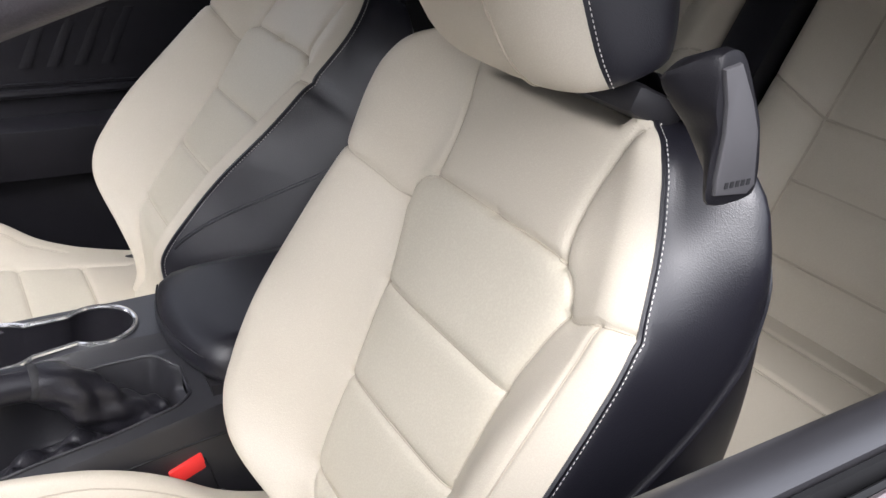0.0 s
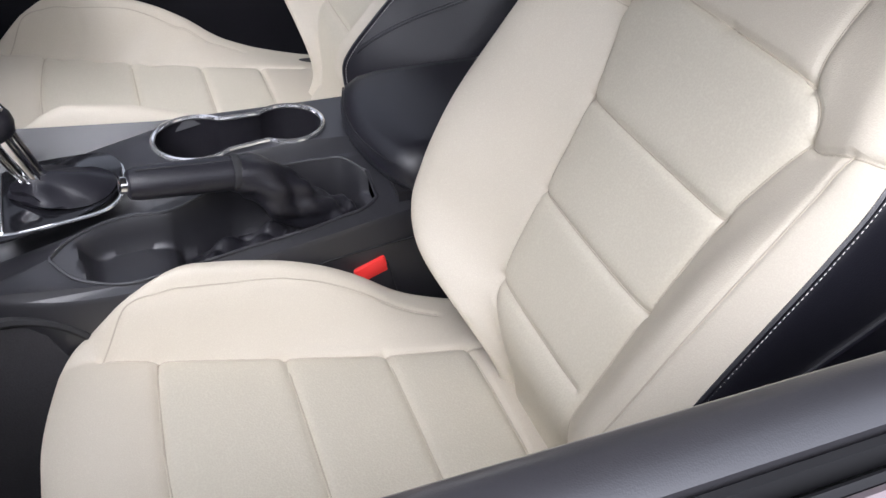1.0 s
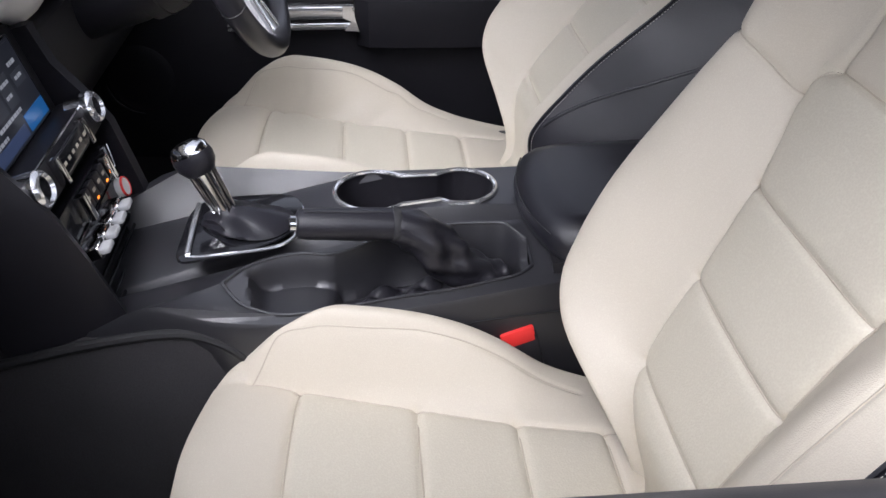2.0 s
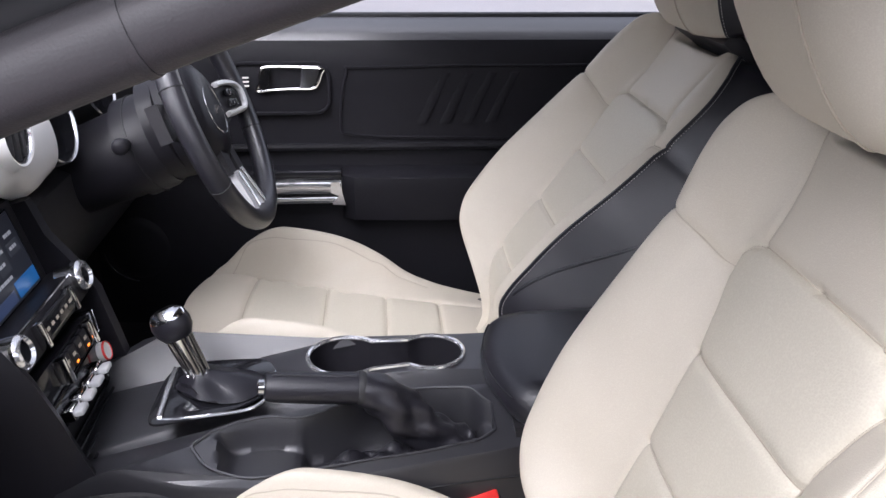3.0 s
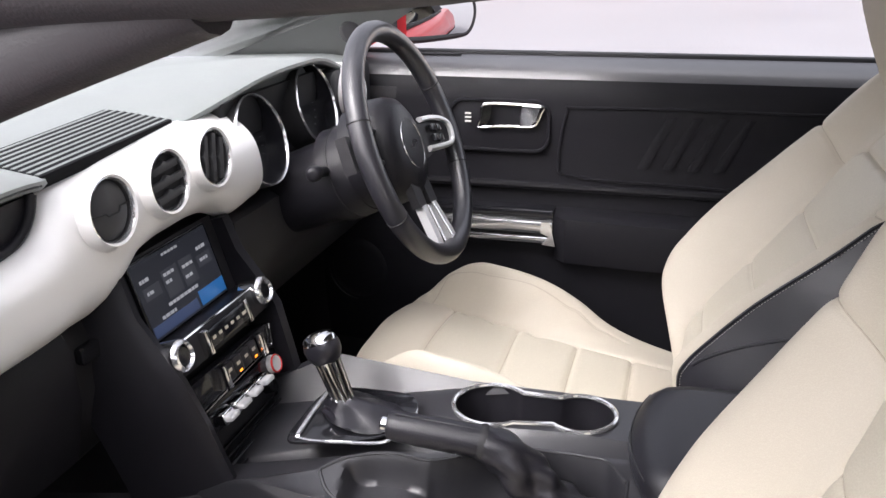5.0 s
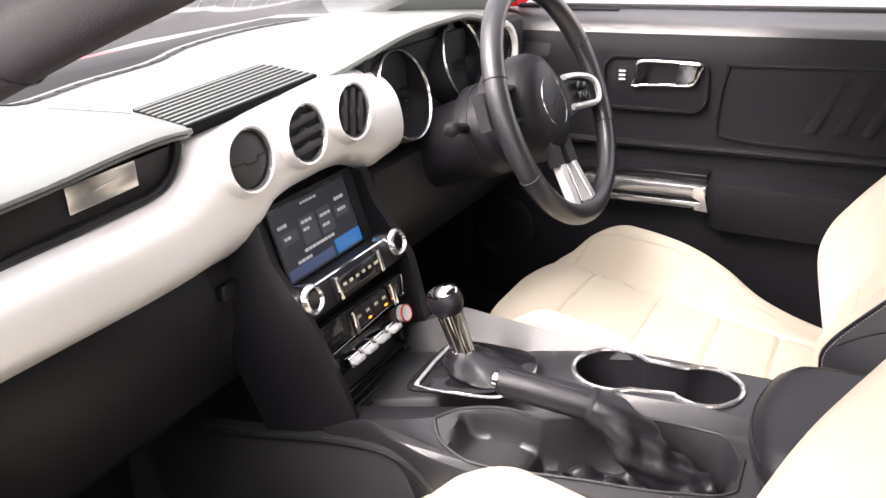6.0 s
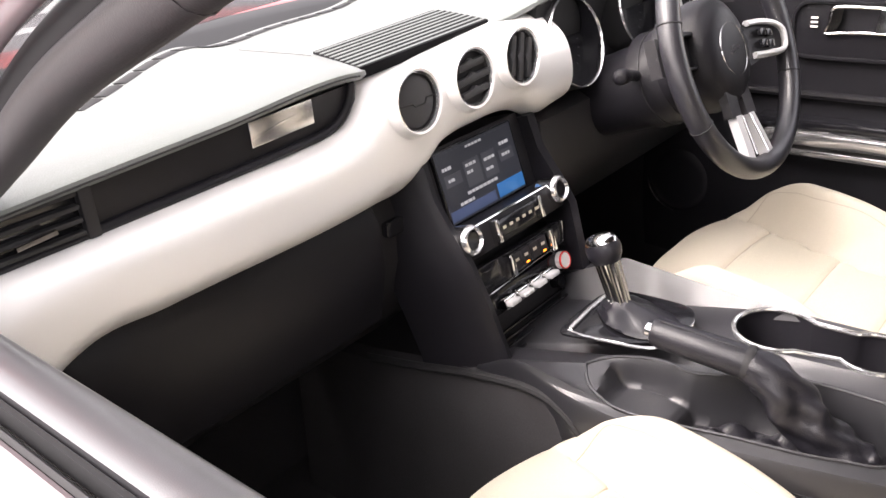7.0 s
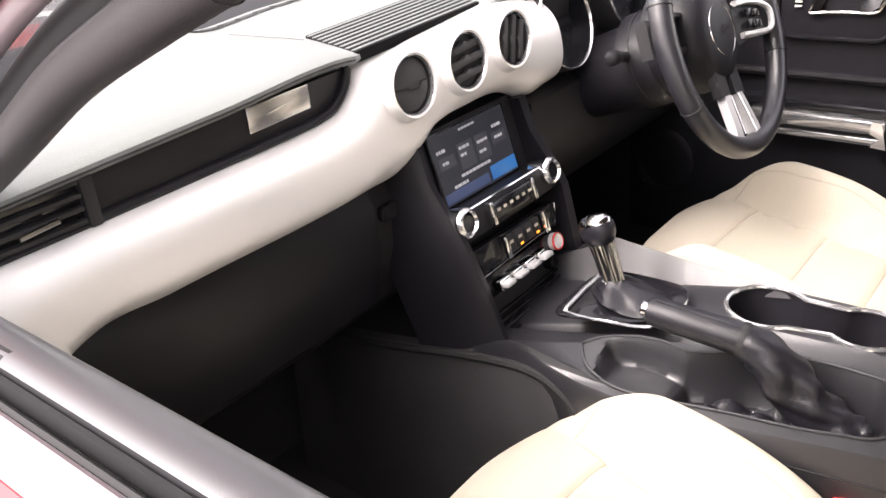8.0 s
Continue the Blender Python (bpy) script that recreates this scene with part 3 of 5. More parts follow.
part("glovebox_latch", slab(rounded(0.05, 0.022, 0.006, cx=-0.155, cy=0.785), 0, 0.012, 0.003, Matrix.Translation((0, 0.69, 0)) @ FACE), GLOSS_BLACK, dash)
part("knee_panel", loft([[(x, 0.72, 0.86), (x, 0.665, 0.84), (x, 0.66, 0.76), (x, 0.70, 0.66), (x, 0.80, 0.6), (x, 0.95, 0.6), (x, 1.0, 0.9)] for x in (0.15, 0.2, 0.45, 0.70, 0.755)]), BLACK_PLASTIC, dash, "black panel under the steering column")


LOW = [(-0.70, 0.74), (-0.66, 0.775), (-0.625, 0.812), (-0.59, 0.828), (-0.5, 0.829), (-0.2, 0.831), (-0.14, 0.836), (-0.11, 0.85), (-0.085, 0.868), (-0.05, 0.877), (0.0, 0.88), (0.06, 0.88), (0.1, 0.873), (0.135, 0.857), (0.16, 0.852), (0.2, 0.856), (0.29, 0.862)]
HIGH = [(-0.70, 0.924), (-0.4, 0.929), (-0.29, 0.931), (-0.25, 0.935), (-0.225, 0.943), (-0.208, 0.958), (-0.197, 0.975), (-0.182, 0.986), (-0.15, 0.99), (0.0, 0.991), (0.12, 0.991), (0.2, 0.988), (0.29, 0.97)]


def silver_panel():
    secs = []
    for x in np.linspace(-0.70, 0.218, 150):
        lo, hi = float(curve_of(LOW, x)), float(curve_of(HIGH, x))
        row = []
        for k in range(17):
            f = k / 16
            z = lo + (hi - lo) * f
            y = 0.648 + 0.028 * (2 * f - 1) ** 4 + 0.035 * max(0.0, (z - 0.9) / 0.1) ** 2 * (1 if x > -0.24 else 0.6)
            row.append((x, y, z))
        row = [(x, 0.72, lo + 0.014), (x, row[0][1] + 0.01, lo - 0.003)] + row + [(x, row[-1][1] + 0.012, hi + 0.003), (x, row[-1][1] + 0.03, hi + 0.002)]
        secs.append(row)
    return loft(secs, closed=False)


part("silver_panel", silver_panel(), SATIN, dash, "satin silver trim panel")
part("slot_panel", slab([(-0.70, 0.915), (-0.235, 0.925), (-0.212, 0.94), (-0.2, 0.965), (-0.198, 0.985), (-0.70, 0.968)], 0, 0.006, 0.002, Matrix.Translation((0, 0.69, 0)) @ FACE), SOFT_BLACK, dash, "black inset panel above the silver trim")
RECESS = spline([(-0.699, 0.683, 0.929), (-0.5, 0.683, 0.931), (-0.3, 0.683, 0.936), (-0.25, 0.683, 0.94), (-0.228, 0.683, 0.949), (-0.213, 0.683, 0.966), (-0.206, 0.683, 0.985)], 6)
part("recess_frame", tube(RECESS, 0.007, 10, flat=0.8), SOFT_BLACK, dash, "black rounded frame of the recess")
badge = part("badge", slab([(-0.359, 0.9525), (-0.27, 0.9555), (-0.27, 0.9835), (-0.359, 0.981)], 0, 0.004, 0.0008, Matrix.Translation((0, 0.684, 0)) @ FACE), BRUSHED, dash, "brushed metal plate")
part("badge_mark", slab([(-0.34, 0.966), (-0.318, 0.968), (-0.295, 0.9725), (-0.316, 0.9705)], 0, 0.0006, 0, Matrix.Translation((0, 0.6798, 0)) @ FACE), CHROME, badge)
# side vent at the passenger's end
vent = part("side_vent", slab([(-0.70, 0.925), (-0.552, 0.931), (-0.552, 0.984), (-0.70, 0.98)], 0, 0.004, 0.001, Matrix.Translation((0, 0.686, 0)) @ FACE), GLOSS_BLACK, dash)
part("vent_frame", box(-0.556, -0.542, 0.674, 0.69, 0.926, 0.986, 0.003), BLACK_PLASTIC, vent)
for k in range(4):
    z = 0.935 + 0.0125 * k
    part("vent_slat", box(-0.699, -0.557, 0.674, 0.688, z - 0.0022, z + 0.0022, 0.001, m=pose(0, 0, 0)), RUBBER, vent)
part("vent_tab", tube([(-0.622, 0.669, 0.945), (-0.585, 0.669, 0.9475)], 0.0028, 8), CHROME, vent, "chrome vent tab")

LIP = [(-0.74, 0.976), (-0.62, 0.983), (-0.4, 0.993), (-0.21, 1.001), (-0.17, 0.995), (0.0, 0.993), (0.14, 0.993), (0.22, 0.997), (0.3, 1.0), (0.76, 0.995)]
EDGE = [(-0.74, 0.672), (-0.4, 0.672), (-0.22, 0.672), (-0.195, 0.675), (-0.18, 0.685), (-0.15, 0.698), (0.0, 0.705), (0.12, 0.712), (0.17, 0.70), (0.22, 0.68), (0.38, 0.665), (0.55, 0.672), (0.76, 0.69)]
REAR = [(-0.74, 0.78), (-0.6, 0.83), (-0.45, 0.885), (-0.366, 0.936), (-0.301, 0.973), (-0.235, 1.006), (-0.121, 1.05), (0, 1.078), (0.164, 1.098), (0.3, 1.112), (0.5, 1.1), (0.76, 1.02)]


def pad_top(x, y):
    lip, fl, yb = (float(curve_of(t, x)) for t in (LIP, EDGE, REAR))
    f = (y - fl) / max(yb - fl, 0.01)
    hood = 0.036 * math.exp(-((x - 0.38) / 0.2) ** 4) * max(0.0, 1 - 1.3 * f)
    rise = 0.008 - 0.006 * math.exp(-((x - 0.0) / 0.19) ** 8)
    return lip + rise * math.sin(min(1, max(0, f * 3)) * 1.57) + hood - 0.006 * max(0, f - 0.4)


def dash_pad():
    secs = []
    for x in np.linspace(-0.74, 0.76, 110):
        fl, yb = float(curve_of(EDGE, x)), float(curve_of(REAR, x))
        top = [(x, fl + (yb - fl) * f, pad_top(x, fl + (yb - fl) * f)) for f in np.linspace(0.02, 1, 16)]
        z0 = pad_top(x, fl)
        secs.append([(x, fl + 0.03, z0 - 0.014), (x, fl + 0.003, z0 - 0.012), (x, fl - 0.002, z0 - 0.007), (x, fl - 0.001, z0 - 0.002)] + top + [(x, yb, 0.95), (x, fl + 0.05, 0.95)])
    return loft(secs)


pad = part("dash_pad", dash_pad(), PAD, dash, "grey soft dash pad")
part("pad_seam", tube([(x, float(curve_of(EDGE, x)) - 0.0012, pad_top(x, float(curve_of(EDGE, x))) - 0.0065) for x in np.linspace(-0.73, -0.2, 60)], 0.0012, 5), RUBBER, pad)
part("pad_crease", tube([(-0.168 + 0.012 * f, 0.94 - 0.135 * f, pad_top(-0.168 + 0.012 * f, 0.94 - 0.135 * f) + 0.0001) for f in np.linspace(0, 1, 8)], 0.0009, 5), PILLAR, pad)
# speaker grille set into the top
grille = part("top_grille", slab([(-0.187, 0.683), (0.105, 0.717), (0.155, 0.857), (-0.143, 0.815)], 0.985, 0.9988, 0.001), material("grille_black", (0.008, 0.008, 0.009), 0.8, stain=0.1, spec=0.1), dash, "black slotted top grille")
for i in range(9):
    f = (i + 0.5) / 9
    a, b = Vector((-0.186 + 0.043 * f, 0.684 + 0.13 * f, 0.9988)), Vector((0.105 + 0.05 * f, 0.718 + 0.138 * f, 0.9988))
    part("grille_slat", tube([a, b], 0.0025, 8, flat=0.4), PAD, grille)
# slots along the foot of the windscreen
for i in range(24):
    x = -0.45 + 0.042 * i
    y, y2 = float(curve_of(REAR, x)) - 0.024, float(curve_of(REAR, x + 0.036)) - 0.024
    part("demist_slot", tube([(x, y, pad_top(x, y) + 0.001), (x + 0.036, y2, pad_top(x + 0.036, y2) + 0.0008)], 0.0095, 8, flat=0.12), RUBBER, pad)

# round vents
for k, (x, z) in enumerate(((-0.138, 0.95), (-0.029, 0.953), (0.078, 0.957))):
    m = Matrix.Translation((x, 0.6435, z)) @ Matrix.Rotation(radians(90 - 6), 4, "X")
    vent = part("air_vent", lathe([(0.0, -0.004), (0.033, -0.004), (0.0345, 0.0)], 40, m), RUBBER, dash)
    part("vent_bezel", lathe([(0.0372, 0.0035), (0.0392, 0.006), (0.0412, 0.004), (0.0425, -0.004), (0.046, -0.008)], 48, m), SATIN, vent)
    part("vent_ring", lathe([(0.0338, -0.012), (0.0348, 0.001), (0.0362, 0.0045), (0.0376, 0.0036)], 48, m), POLISHED, vent, "bright ring")
    turn = Matrix.Rotation(radians((0, 4, 75)[k]), 4, "Z")
    if k == 0:
        part("vent_flap", lathe([(0.0, 0.001), (0.028, 0.0), (0.033, -0.0035)], 36, m), VENT_GREY, vent)
        part("vent_line", tube([m @ Vector(p) for p in ((-0.03, 0.0, 0.0005), (-0.01, -0.001, 0.001), (-0.006, -0.005, 0.001), (0.012, -0.005, 0.001), (0.016, 0.001, 0.001), (0.03, 0.001, 0.0005))], 0.0012, 5), RUBBER, vent)
    else:
        for y in (-0.018, 0.0, 0.018):
            hw = math.sqrt(0.033 ** 2 - y * y) * 0.97
            part("vent_vane", slab([(-hw, y - 0.005), (hw, y - 0.005), (hw, y + 0.004), (0.008, y + 0.004), (0.0, y + 0.008), (-0.008, y + 0.004), (-hw, y + 0.004)], -0.004, 0.003, 0.0015, m @ turn), VENT_GREY, vent)
# instrument binnacle
part("binnacle", loft([[(x, 0.69, 1.004), (x, 0.705, 0.93), (x, 0.69, 0.86), (x, 0.78, 0.85), (x, 0.8, 1.0)] for x in (0.19, 0.3, 0.45, 0.60)]), RUBBER, dash, "black instrument hood lining")
for x, y, z in ((0.262, 0.672, 0.937), (0.468, 0.672, 0.955)):
    m = Matrix.Translation((x, y, z)) @ Matrix.Rotation(radians(90 - 15), 4, "X")
    g = part("gauge", lathe([(0, -0.03), (0.066, -0.03), (0.0686, 0.004)], 48, m), GLOSS_BLACK, dash)
    part("gauge_ring", lathe([(0.0684, 0.003), (0.0692, 0.006), (0.0704, 0.0075), (0.0715, 0.006), (0.072, 0.003)], 48, m), POLISHED, g, "chrome ring")
    part("gauge_hood", lathe([(0.0722, 0.004), (0.0735, -0.03), (0.075, -0.06)], 40, m), RUBBER, g)
    for a in range(0, 270, 15):
        c, s = math.cos(radians(a - 45)), math.sin(radians(a - 45))
        part("gauge_mark", tube([m @ Vector((0.05 * c, 0.05 * s, -0.029)), m @ Vector((0.055 * c, 0.055 * s, -0.029))], 0.0005, 4), VENT_GREY, g)
m = Matrix.Translation((0.62, 0.66, 0.955)) @ Matrix.Rotation(radians(90 - 6), 4, "X")
vent = part("air_vent", lathe([(0.0, -0.012), (0.032, -0.012), (0.034, 0.0)], 36, m), RUBBER, dash)
part("vent_bezel", lathe([(0.033, -0.006), (0.036, 0.008), (0.044, 0.009), (0.052, -0.006), (0.054, -0.03)], 40, m), SATIN, vent)
part("end_panel", slab(rounded(0.2, 0.14, 0.02, cx=0.64, cy=0.93), 0, 0.04, 0.008, Matrix.Translation((0, 0.71, 0)) @ FACE), BLACK_PLASTIC, dash)

# ---- centre stack ----
STACK = Matrix.Translation((-0.003, 0.6, 0.765)) @ Matrix.Rotation(radians(90 - 16), 4, "X")   # x right, y up the face, z to the rear


def on_stack(x, y, z=0.0):
    return STACK @ Matrix.Translation((x, y, z))


stack = thing("centre_stack", "black centre stack with touch screen, chrome knobs and toggles", "control panel")
part("back_plate", slab([(-0.115, 0.118), (0.115, 0.118), (0.118, -0.21), (-0.118, -0.21)], -0.13, -0.05, 0.002, STACK), BLACK_PLASTIC, stack)
for sx in (-1, 1):
    part("side_frame", loft([[STACK @ Vector((sx * (w + 0.002), y, zf - 0.012)), STACK @ Vector((sx * w, y, zf)), STACK @ Vector((sx * (w + 0.012), y, zf + 0.004)), STACK @ Vector((sx * (w + 0.024), y, zf - 0.008)), STACK @ Vector((sx * (w + 0.045), y, -0.12)), STACK @ Vector((sx * w, y, -0.12))] for y, w, zf in ((0.11, 0.112, -0.03), (0.06, 0.114, -0.028), (0.01, 0.115, -0.01), (-0.03, 0.114, 0.002), (-0.09, 0.106, 0.004), (-0.15, 0.1, 0.004), (-0.2, 0.1, 0.008))]), SOFT_BLACK, stack, "black side cheek of the stack")
screen = part("screen", slab(rounded(0.176, 0.104, 0.004, cx=0, cy=0.062), -0.05, -0.0445, 0.001, STACK), GLOSS_BLACK, stack, "lit touch screen with dark menu")
DIM, PALE, BLUE_LIT = glow("screen_dim", (0.02, 0.022, 0.03), 0.2), glow("screen_pale", (0.3, 0.31, 0.33), 0.35), glow("screen_blue", (0.015, 0.11, 0.3), 0.3)


def tile(x0, x1, y0, y1, mat, name="screen_tile"):
    part(name, slab([(x0, y0), (x1, y0), (x1, y1), (x0, y1)], -0.0445, -0.0438, 0, STACK), mat, screen)


tile(-0.084, 0.084, 0.013, 0.111, DIM, "screen_area")
for x0, x1, y0, y1, mat in ((-0.08, 0.08, 0.1015, 0.108, PALE),):
    part("screen_bar", slab([(x0, y0), (x1, y0), (x1, y1), (x0, y1)], -0.0438, -0.0434, 0, STACK), DIM, screen)


def bars(x0, y0, n, w, mat, h=0.0032, gap=0.0015, r=random.Random(3)):
    x = x0
    for _ in range(n):
        b = w * (0.6 + 0.8 * r.random())
        part("screen_text", slab([(x, y0), (x + b, y0), (x + b, y0 + h), (x, y0 + h)], -0.0436, -0.0432, 0, STACK), mat, screen)
        x += b + gap


bars(-0.02, 0.103, 5, 0.006, PALE)
bars(-0.076, 0.085, 3, 0.006, PALE, 0.0045)
bars(0.05, 0.085, 3, 0.006, PALE, 0.0045)
for x0, x1, y0, y1 in ((-0.076, -0.042, 0.062, 0.078), (-0.034, 0.0, 0.05, 0.086), (0.006, 0.036, 0.05, 0.086), (0.044, 0.076, 0.062, 0.078)):
    part("screen_tile", slab([(x0, y0), (x1, y0), (x1, y1), (x0, y1)], -0.0438, -0.0435, 0, STACK), glow("screen_button", (0.04, 0.043, 0.052), 0.25), screen)
for x0, y0, n in ((-0.03, 0.078, 3), (-0.03, 0.068, 2), (0.01, 0.074, 3), (0.01, 0.06, 2), (-0.07, 0.068, 2), (0.05, 0.069, 3), (-0.04, 0.042, 8), (-0.06, 0.032, 4)):
    bars(x0, y0, n, 0.006, PALE, 0.004)
part("screen_tile", slab([(0.022, 0.016), (0.083, 0.016), (0.083, 0.036), (0.022, 0.036)], -0.0438, -0.0433, 0, STACK), BLUE_LIT, screen)
part("screen_tile", slab([(-0.083, 0.016), (0.016, 0.016), (0.016, 0.03), (-0.083, 0.03)], -0.0438, -0.0434, 0, STACK), glow("screen_slate", (0.035, 0.05, 0.1), 0.4), screen)
# radio row
radio = part("radio_panel", slab([(-0.112, -0.03), (0.112, -0.03), (0.113, 0.0), (0.113, 0.009), (-0.113, 0.009), (-0.113, 0.0)], -0.05, -0.006, 0.003, STACK), SOFT_BLACK, stack)
part("radio_edge", tube([on_stack(-0.112, 0.0095, -0.008).translation, on_stack(0.112, 0.0095, -0.008).translation], 0.0018, 6), CHROME, radio)
part("radio_keys", slab(rounded(0.105, 0.024, 0.004, cx=0.0, cy=-0.009), -0.006, 0.002, 0.002, STACK), GLOSS_BLACK, radio)
for x in (-0.056, 0.044):
    part("radio_bar", slab([(x - 0.004, -0.025), (x + 0.004, -0.025), (x + 0.004, 0.007), (x - 0.004, 0.007)], -0.006, 0.007, 0.002, STACK), CHROME, radio)
for k in range(6):
    part("radio_mark", slab([(-0.042 + 0.015 * k, -0.011), (-0.035 + 0.015 * k, -0.011), (-0.035 + 0.015 * k, -0.007), (-0.042 + 0.015 * k, -0.007)], 0.002, 0.0025, 0, STACK), SEAM, radio)
for x in (-0.105, 0.1):
    k = part("knob", lathe([(0, 0.018), (0.010, 0.018), (0.0125, 0.015), (0.013, -0.012)], 32, on_stack(x, -0.002, -0.014)), GLOSS_BLACK, radio)
    part("knob_ring", lathe([(0.0125, 0.017), (0.015, 0.021), (0.0185, 0.019), (0.0205, 0.0145)], 36, on_stack(x, -0.002, -0.014)), POLISHED, k, "chrome knob ring")
    part("knob_side", lathe([(0.0204, 0.0148), (0.0206, 0.004), (0.02, -0.014)], 36, on_stack(x, -0.002, -0.014)), CHROME, k)
# climate row
climate = part("climate_panel", slab([(-0.1, -0.083), (0.086, -0.077), (0.094, -0.048), (-0.112, -0.044)], -0.05, -0.008, 0.003, STACK), GLOSS_BLACK, stack)
part("climate_edge", tube([on_stack(-0.098, -0.084, -0.007).translation, on_stack(0.086, -0.078, -0.007).translation, on_stack(0.095, -0.05, -0.007).translation], 0.0012, 6), CHROME, climate)
for x in (-0.047, 0.049):
    part("climate_bar", slab([(x - 0.005, -0.078), (x + 0.005, -0.078), (x + 0.005, -0.046), (x - 0.005, -0.046)], -0.008, 0.007, 0.002, STACK), CHROME, climate)
for k, x in enumerate((-0.03, -0.009, 0.012, 0.032)):
    key = part("climate_key", slab(rounded(0.02, 0.024, 0.003, cx=x, cy=-0.062), -0.008, 0.0, 0.0015, STACK), SOFT_BLACK, climate)
    part("key_mark", slab([(x - 0.004, -0.062), (x + 0.004, -0.062), (x + 0.004, -0.058), (x - 0.004, -0.058)], 0.0, 0.0005, 0, STACK), SEAM, key)
    if k in (1, 3):
        part("key_light", slab([(x - 0.003, -0.072), (x + 0.003, -0.072), (x + 0.003, -0.0695), (x - 0.003, -0.0695)], 0.0, 0.0006, 0, STACK), glow("amber_lamp", (1.0, 0.25, 0.02), 1.5), key)
# toggles and start button
for k in range(4):
    x = -0.071 + 0.0313 * k
    tog = part("toggle", slab(rounded(0.026, 0.017, 0.004, cx=x, cy=-0.104), -0.03, 0.006, 0.003, STACK), CHROME, stack, "chrome toggle switch")
    part("toggle_tip", box(x - 0.011, x + 0.011, -0.108, -0.1, 0.004, 0.016, 0.003, m=STACK), SILVER, tog)
start = part("start_button", lathe([(0, 0.006), (0.011, 0.006), (0.0125, 0.003), (0.013, -0.03)], 32, on_stack(0.074, -0.103, -0.008)), SATIN, stack, "silver start button with red ring")
part("start_ring", lathe([(0.0116, 0.0058), (0.0122, 0.007), (0.013, 0.0058), (0.0132, 0.004)], 32, on_stack(0.074, -0.103, -0.008)), RED_PLASTIC, start)
part("toggle_panel", slab([(-0.1, -0.12), (0.094, -0.12), (0.096, -0.088), (-0.102, -0.088)], -0.05, -0.012, 0.002, STACK), GLOSS_BLACK, stack)
part("socket", lathe([(0, 0.0), (0.008, 0.0), (0.0095, 0.004), (0.011, -0.01)], 24, on_stack(0.07, -0.134, -0.02)), GLOSS_BLACK, stack)
part("open_shelf", slab([(-0.1, -0.2), (0.094, -0.2), (0.094, -0.122), (-0.1, -0.122)], -0.05, -0.03, 0.003, STACK), BLACK_PLASTIC, stack)
for k in range(5):
    part("shelf_rib", tube([on_stack(-0.098, -0.152 - 0.009 * k, -0.026 + 0.005 * k).translation, on_stack(0.09, -0.152 - 0.009 * k, -0.026 + 0.005 * k).translation], 0.0022, 6), GLOSS_BLACK, stack)


# ---- console ----
def top_z(x, y):
    return 0.65 + 0.32 * min(0.0, x + 0.03) - 0.35 * max(0.0, y - 0.5) + 0.02 * math.exp(-((y - 0.52) / 0.05) ** 2)


RECESS_FAR = [(0.07, -0.06), (0.085, -0.046), (0.1, -0.03), (0.13, -0.025), (0.2, -0.029), (0.235, -0.034), (0.27, -0.05), (0.31, -0.064), (0.35, -0.062), (0.39, -0.07), (0.42, -0.085), (0.435, -0.1)]
RECESS_NEAR = [(0.07, -0.085), (0.085, -0.098), (0.13, -0.112), (0.24, -0.129), (0.3, -0.138), (0.39, -0.139), (0.42, -0.122), (0.435, -0.102)]
RECESS_DEPTH = [(0.07, 0.62), (0.088, 0.615), (0.1, 0.58), (0.12, 0.574), (0.285, 0.574), (0.302, 0.576), (0.309, 0.594), (0.318, 0.598), (0.34, 0.6), (0.388, 0.6), (0.396, 0.606), (0.408, 0.632), (0.414, 0.643), (0.422, 0.648), (0.435, 0.65)]


def recess_row(y):
    """One section of the long recess beside the handbrake: a shallow scoop in front, a deep tray behind."""
    xf, xn = float(curve_of(RECESS_FAR, y)), float(curve_of(RECESS_NEAR, y))
    floor_z = float(np.interp(y, *np.array(RECESS_DEPTH).T))
    row = []
    for g in np.concatenate([np.linspace(0, 0.3, 9), np.linspace(0.36, 0.84, 8), np.linspace(0.88, 1, 6)]):
        x = xf + (xn - xf) * float(g)
        b = top_z(x, y)
        lat = float(smooth(np.array((xf - x) / 0.013)) * smooth(np.array((x - xn) / 0.009)))
        row.append((x, y, b - max(0.0, b - floor_z) * lat))
    return row


console = thing("centre_console", "black centre console with chrome-ringed cup holders", "car console")
CUPS = []
for cx, cy, r, a0, a1 in ((0.061, 0.26, 0.051, -42, 222), (0.066, 0.146, 0.045, 138, 402)):
    CUPS += [(cx + r * math.cos(radians(a)), cy + r * math.sin(radians(a))) for a in np.linspace(a0, a1, 30)]
RECESS_ROWS = [recess_row(float(y)) for y in np.concatenate([np.linspace(0.078, 0.13, 16), np.linspace(0.14, 0.28, 14), np.linspace(0.285, 0.32, 14), np.linspace(0.33, 0.434, 24)])]
RECESS_RING = [r[0][:2] for r in RECESS_ROWS] + [p[:2] for p in RECESS_ROWS[-1][1:-1]] + [r[-1][:2] for r in RECESS_ROWS[::-1]] + [p[:2] for p in RECESS_ROWS[0][-2:0:-1]]
OUTER = smooth_ring([(-0.112, -0.2), (-0.113, 0.0), (-0.122, 0.09), (-0.139, 0.2), (-0.154, 0.32), (-0.154, 0.4), (-0.143, 0.5), (-0.13, 0.6), (-0.12, 0.68), (0.0, 0.7), (0.12, 0.68), (0.118, 0.5), (0.117, 0.3), (0.117, 0.1), (0.115, -0.2), (0.0, -0.21)], 5)
skin = plate(OUTER, [CUPS, RECESS_RING], top_z)
part("console_top", skin, CONSOLE_BLACK, console, "soft black console top")
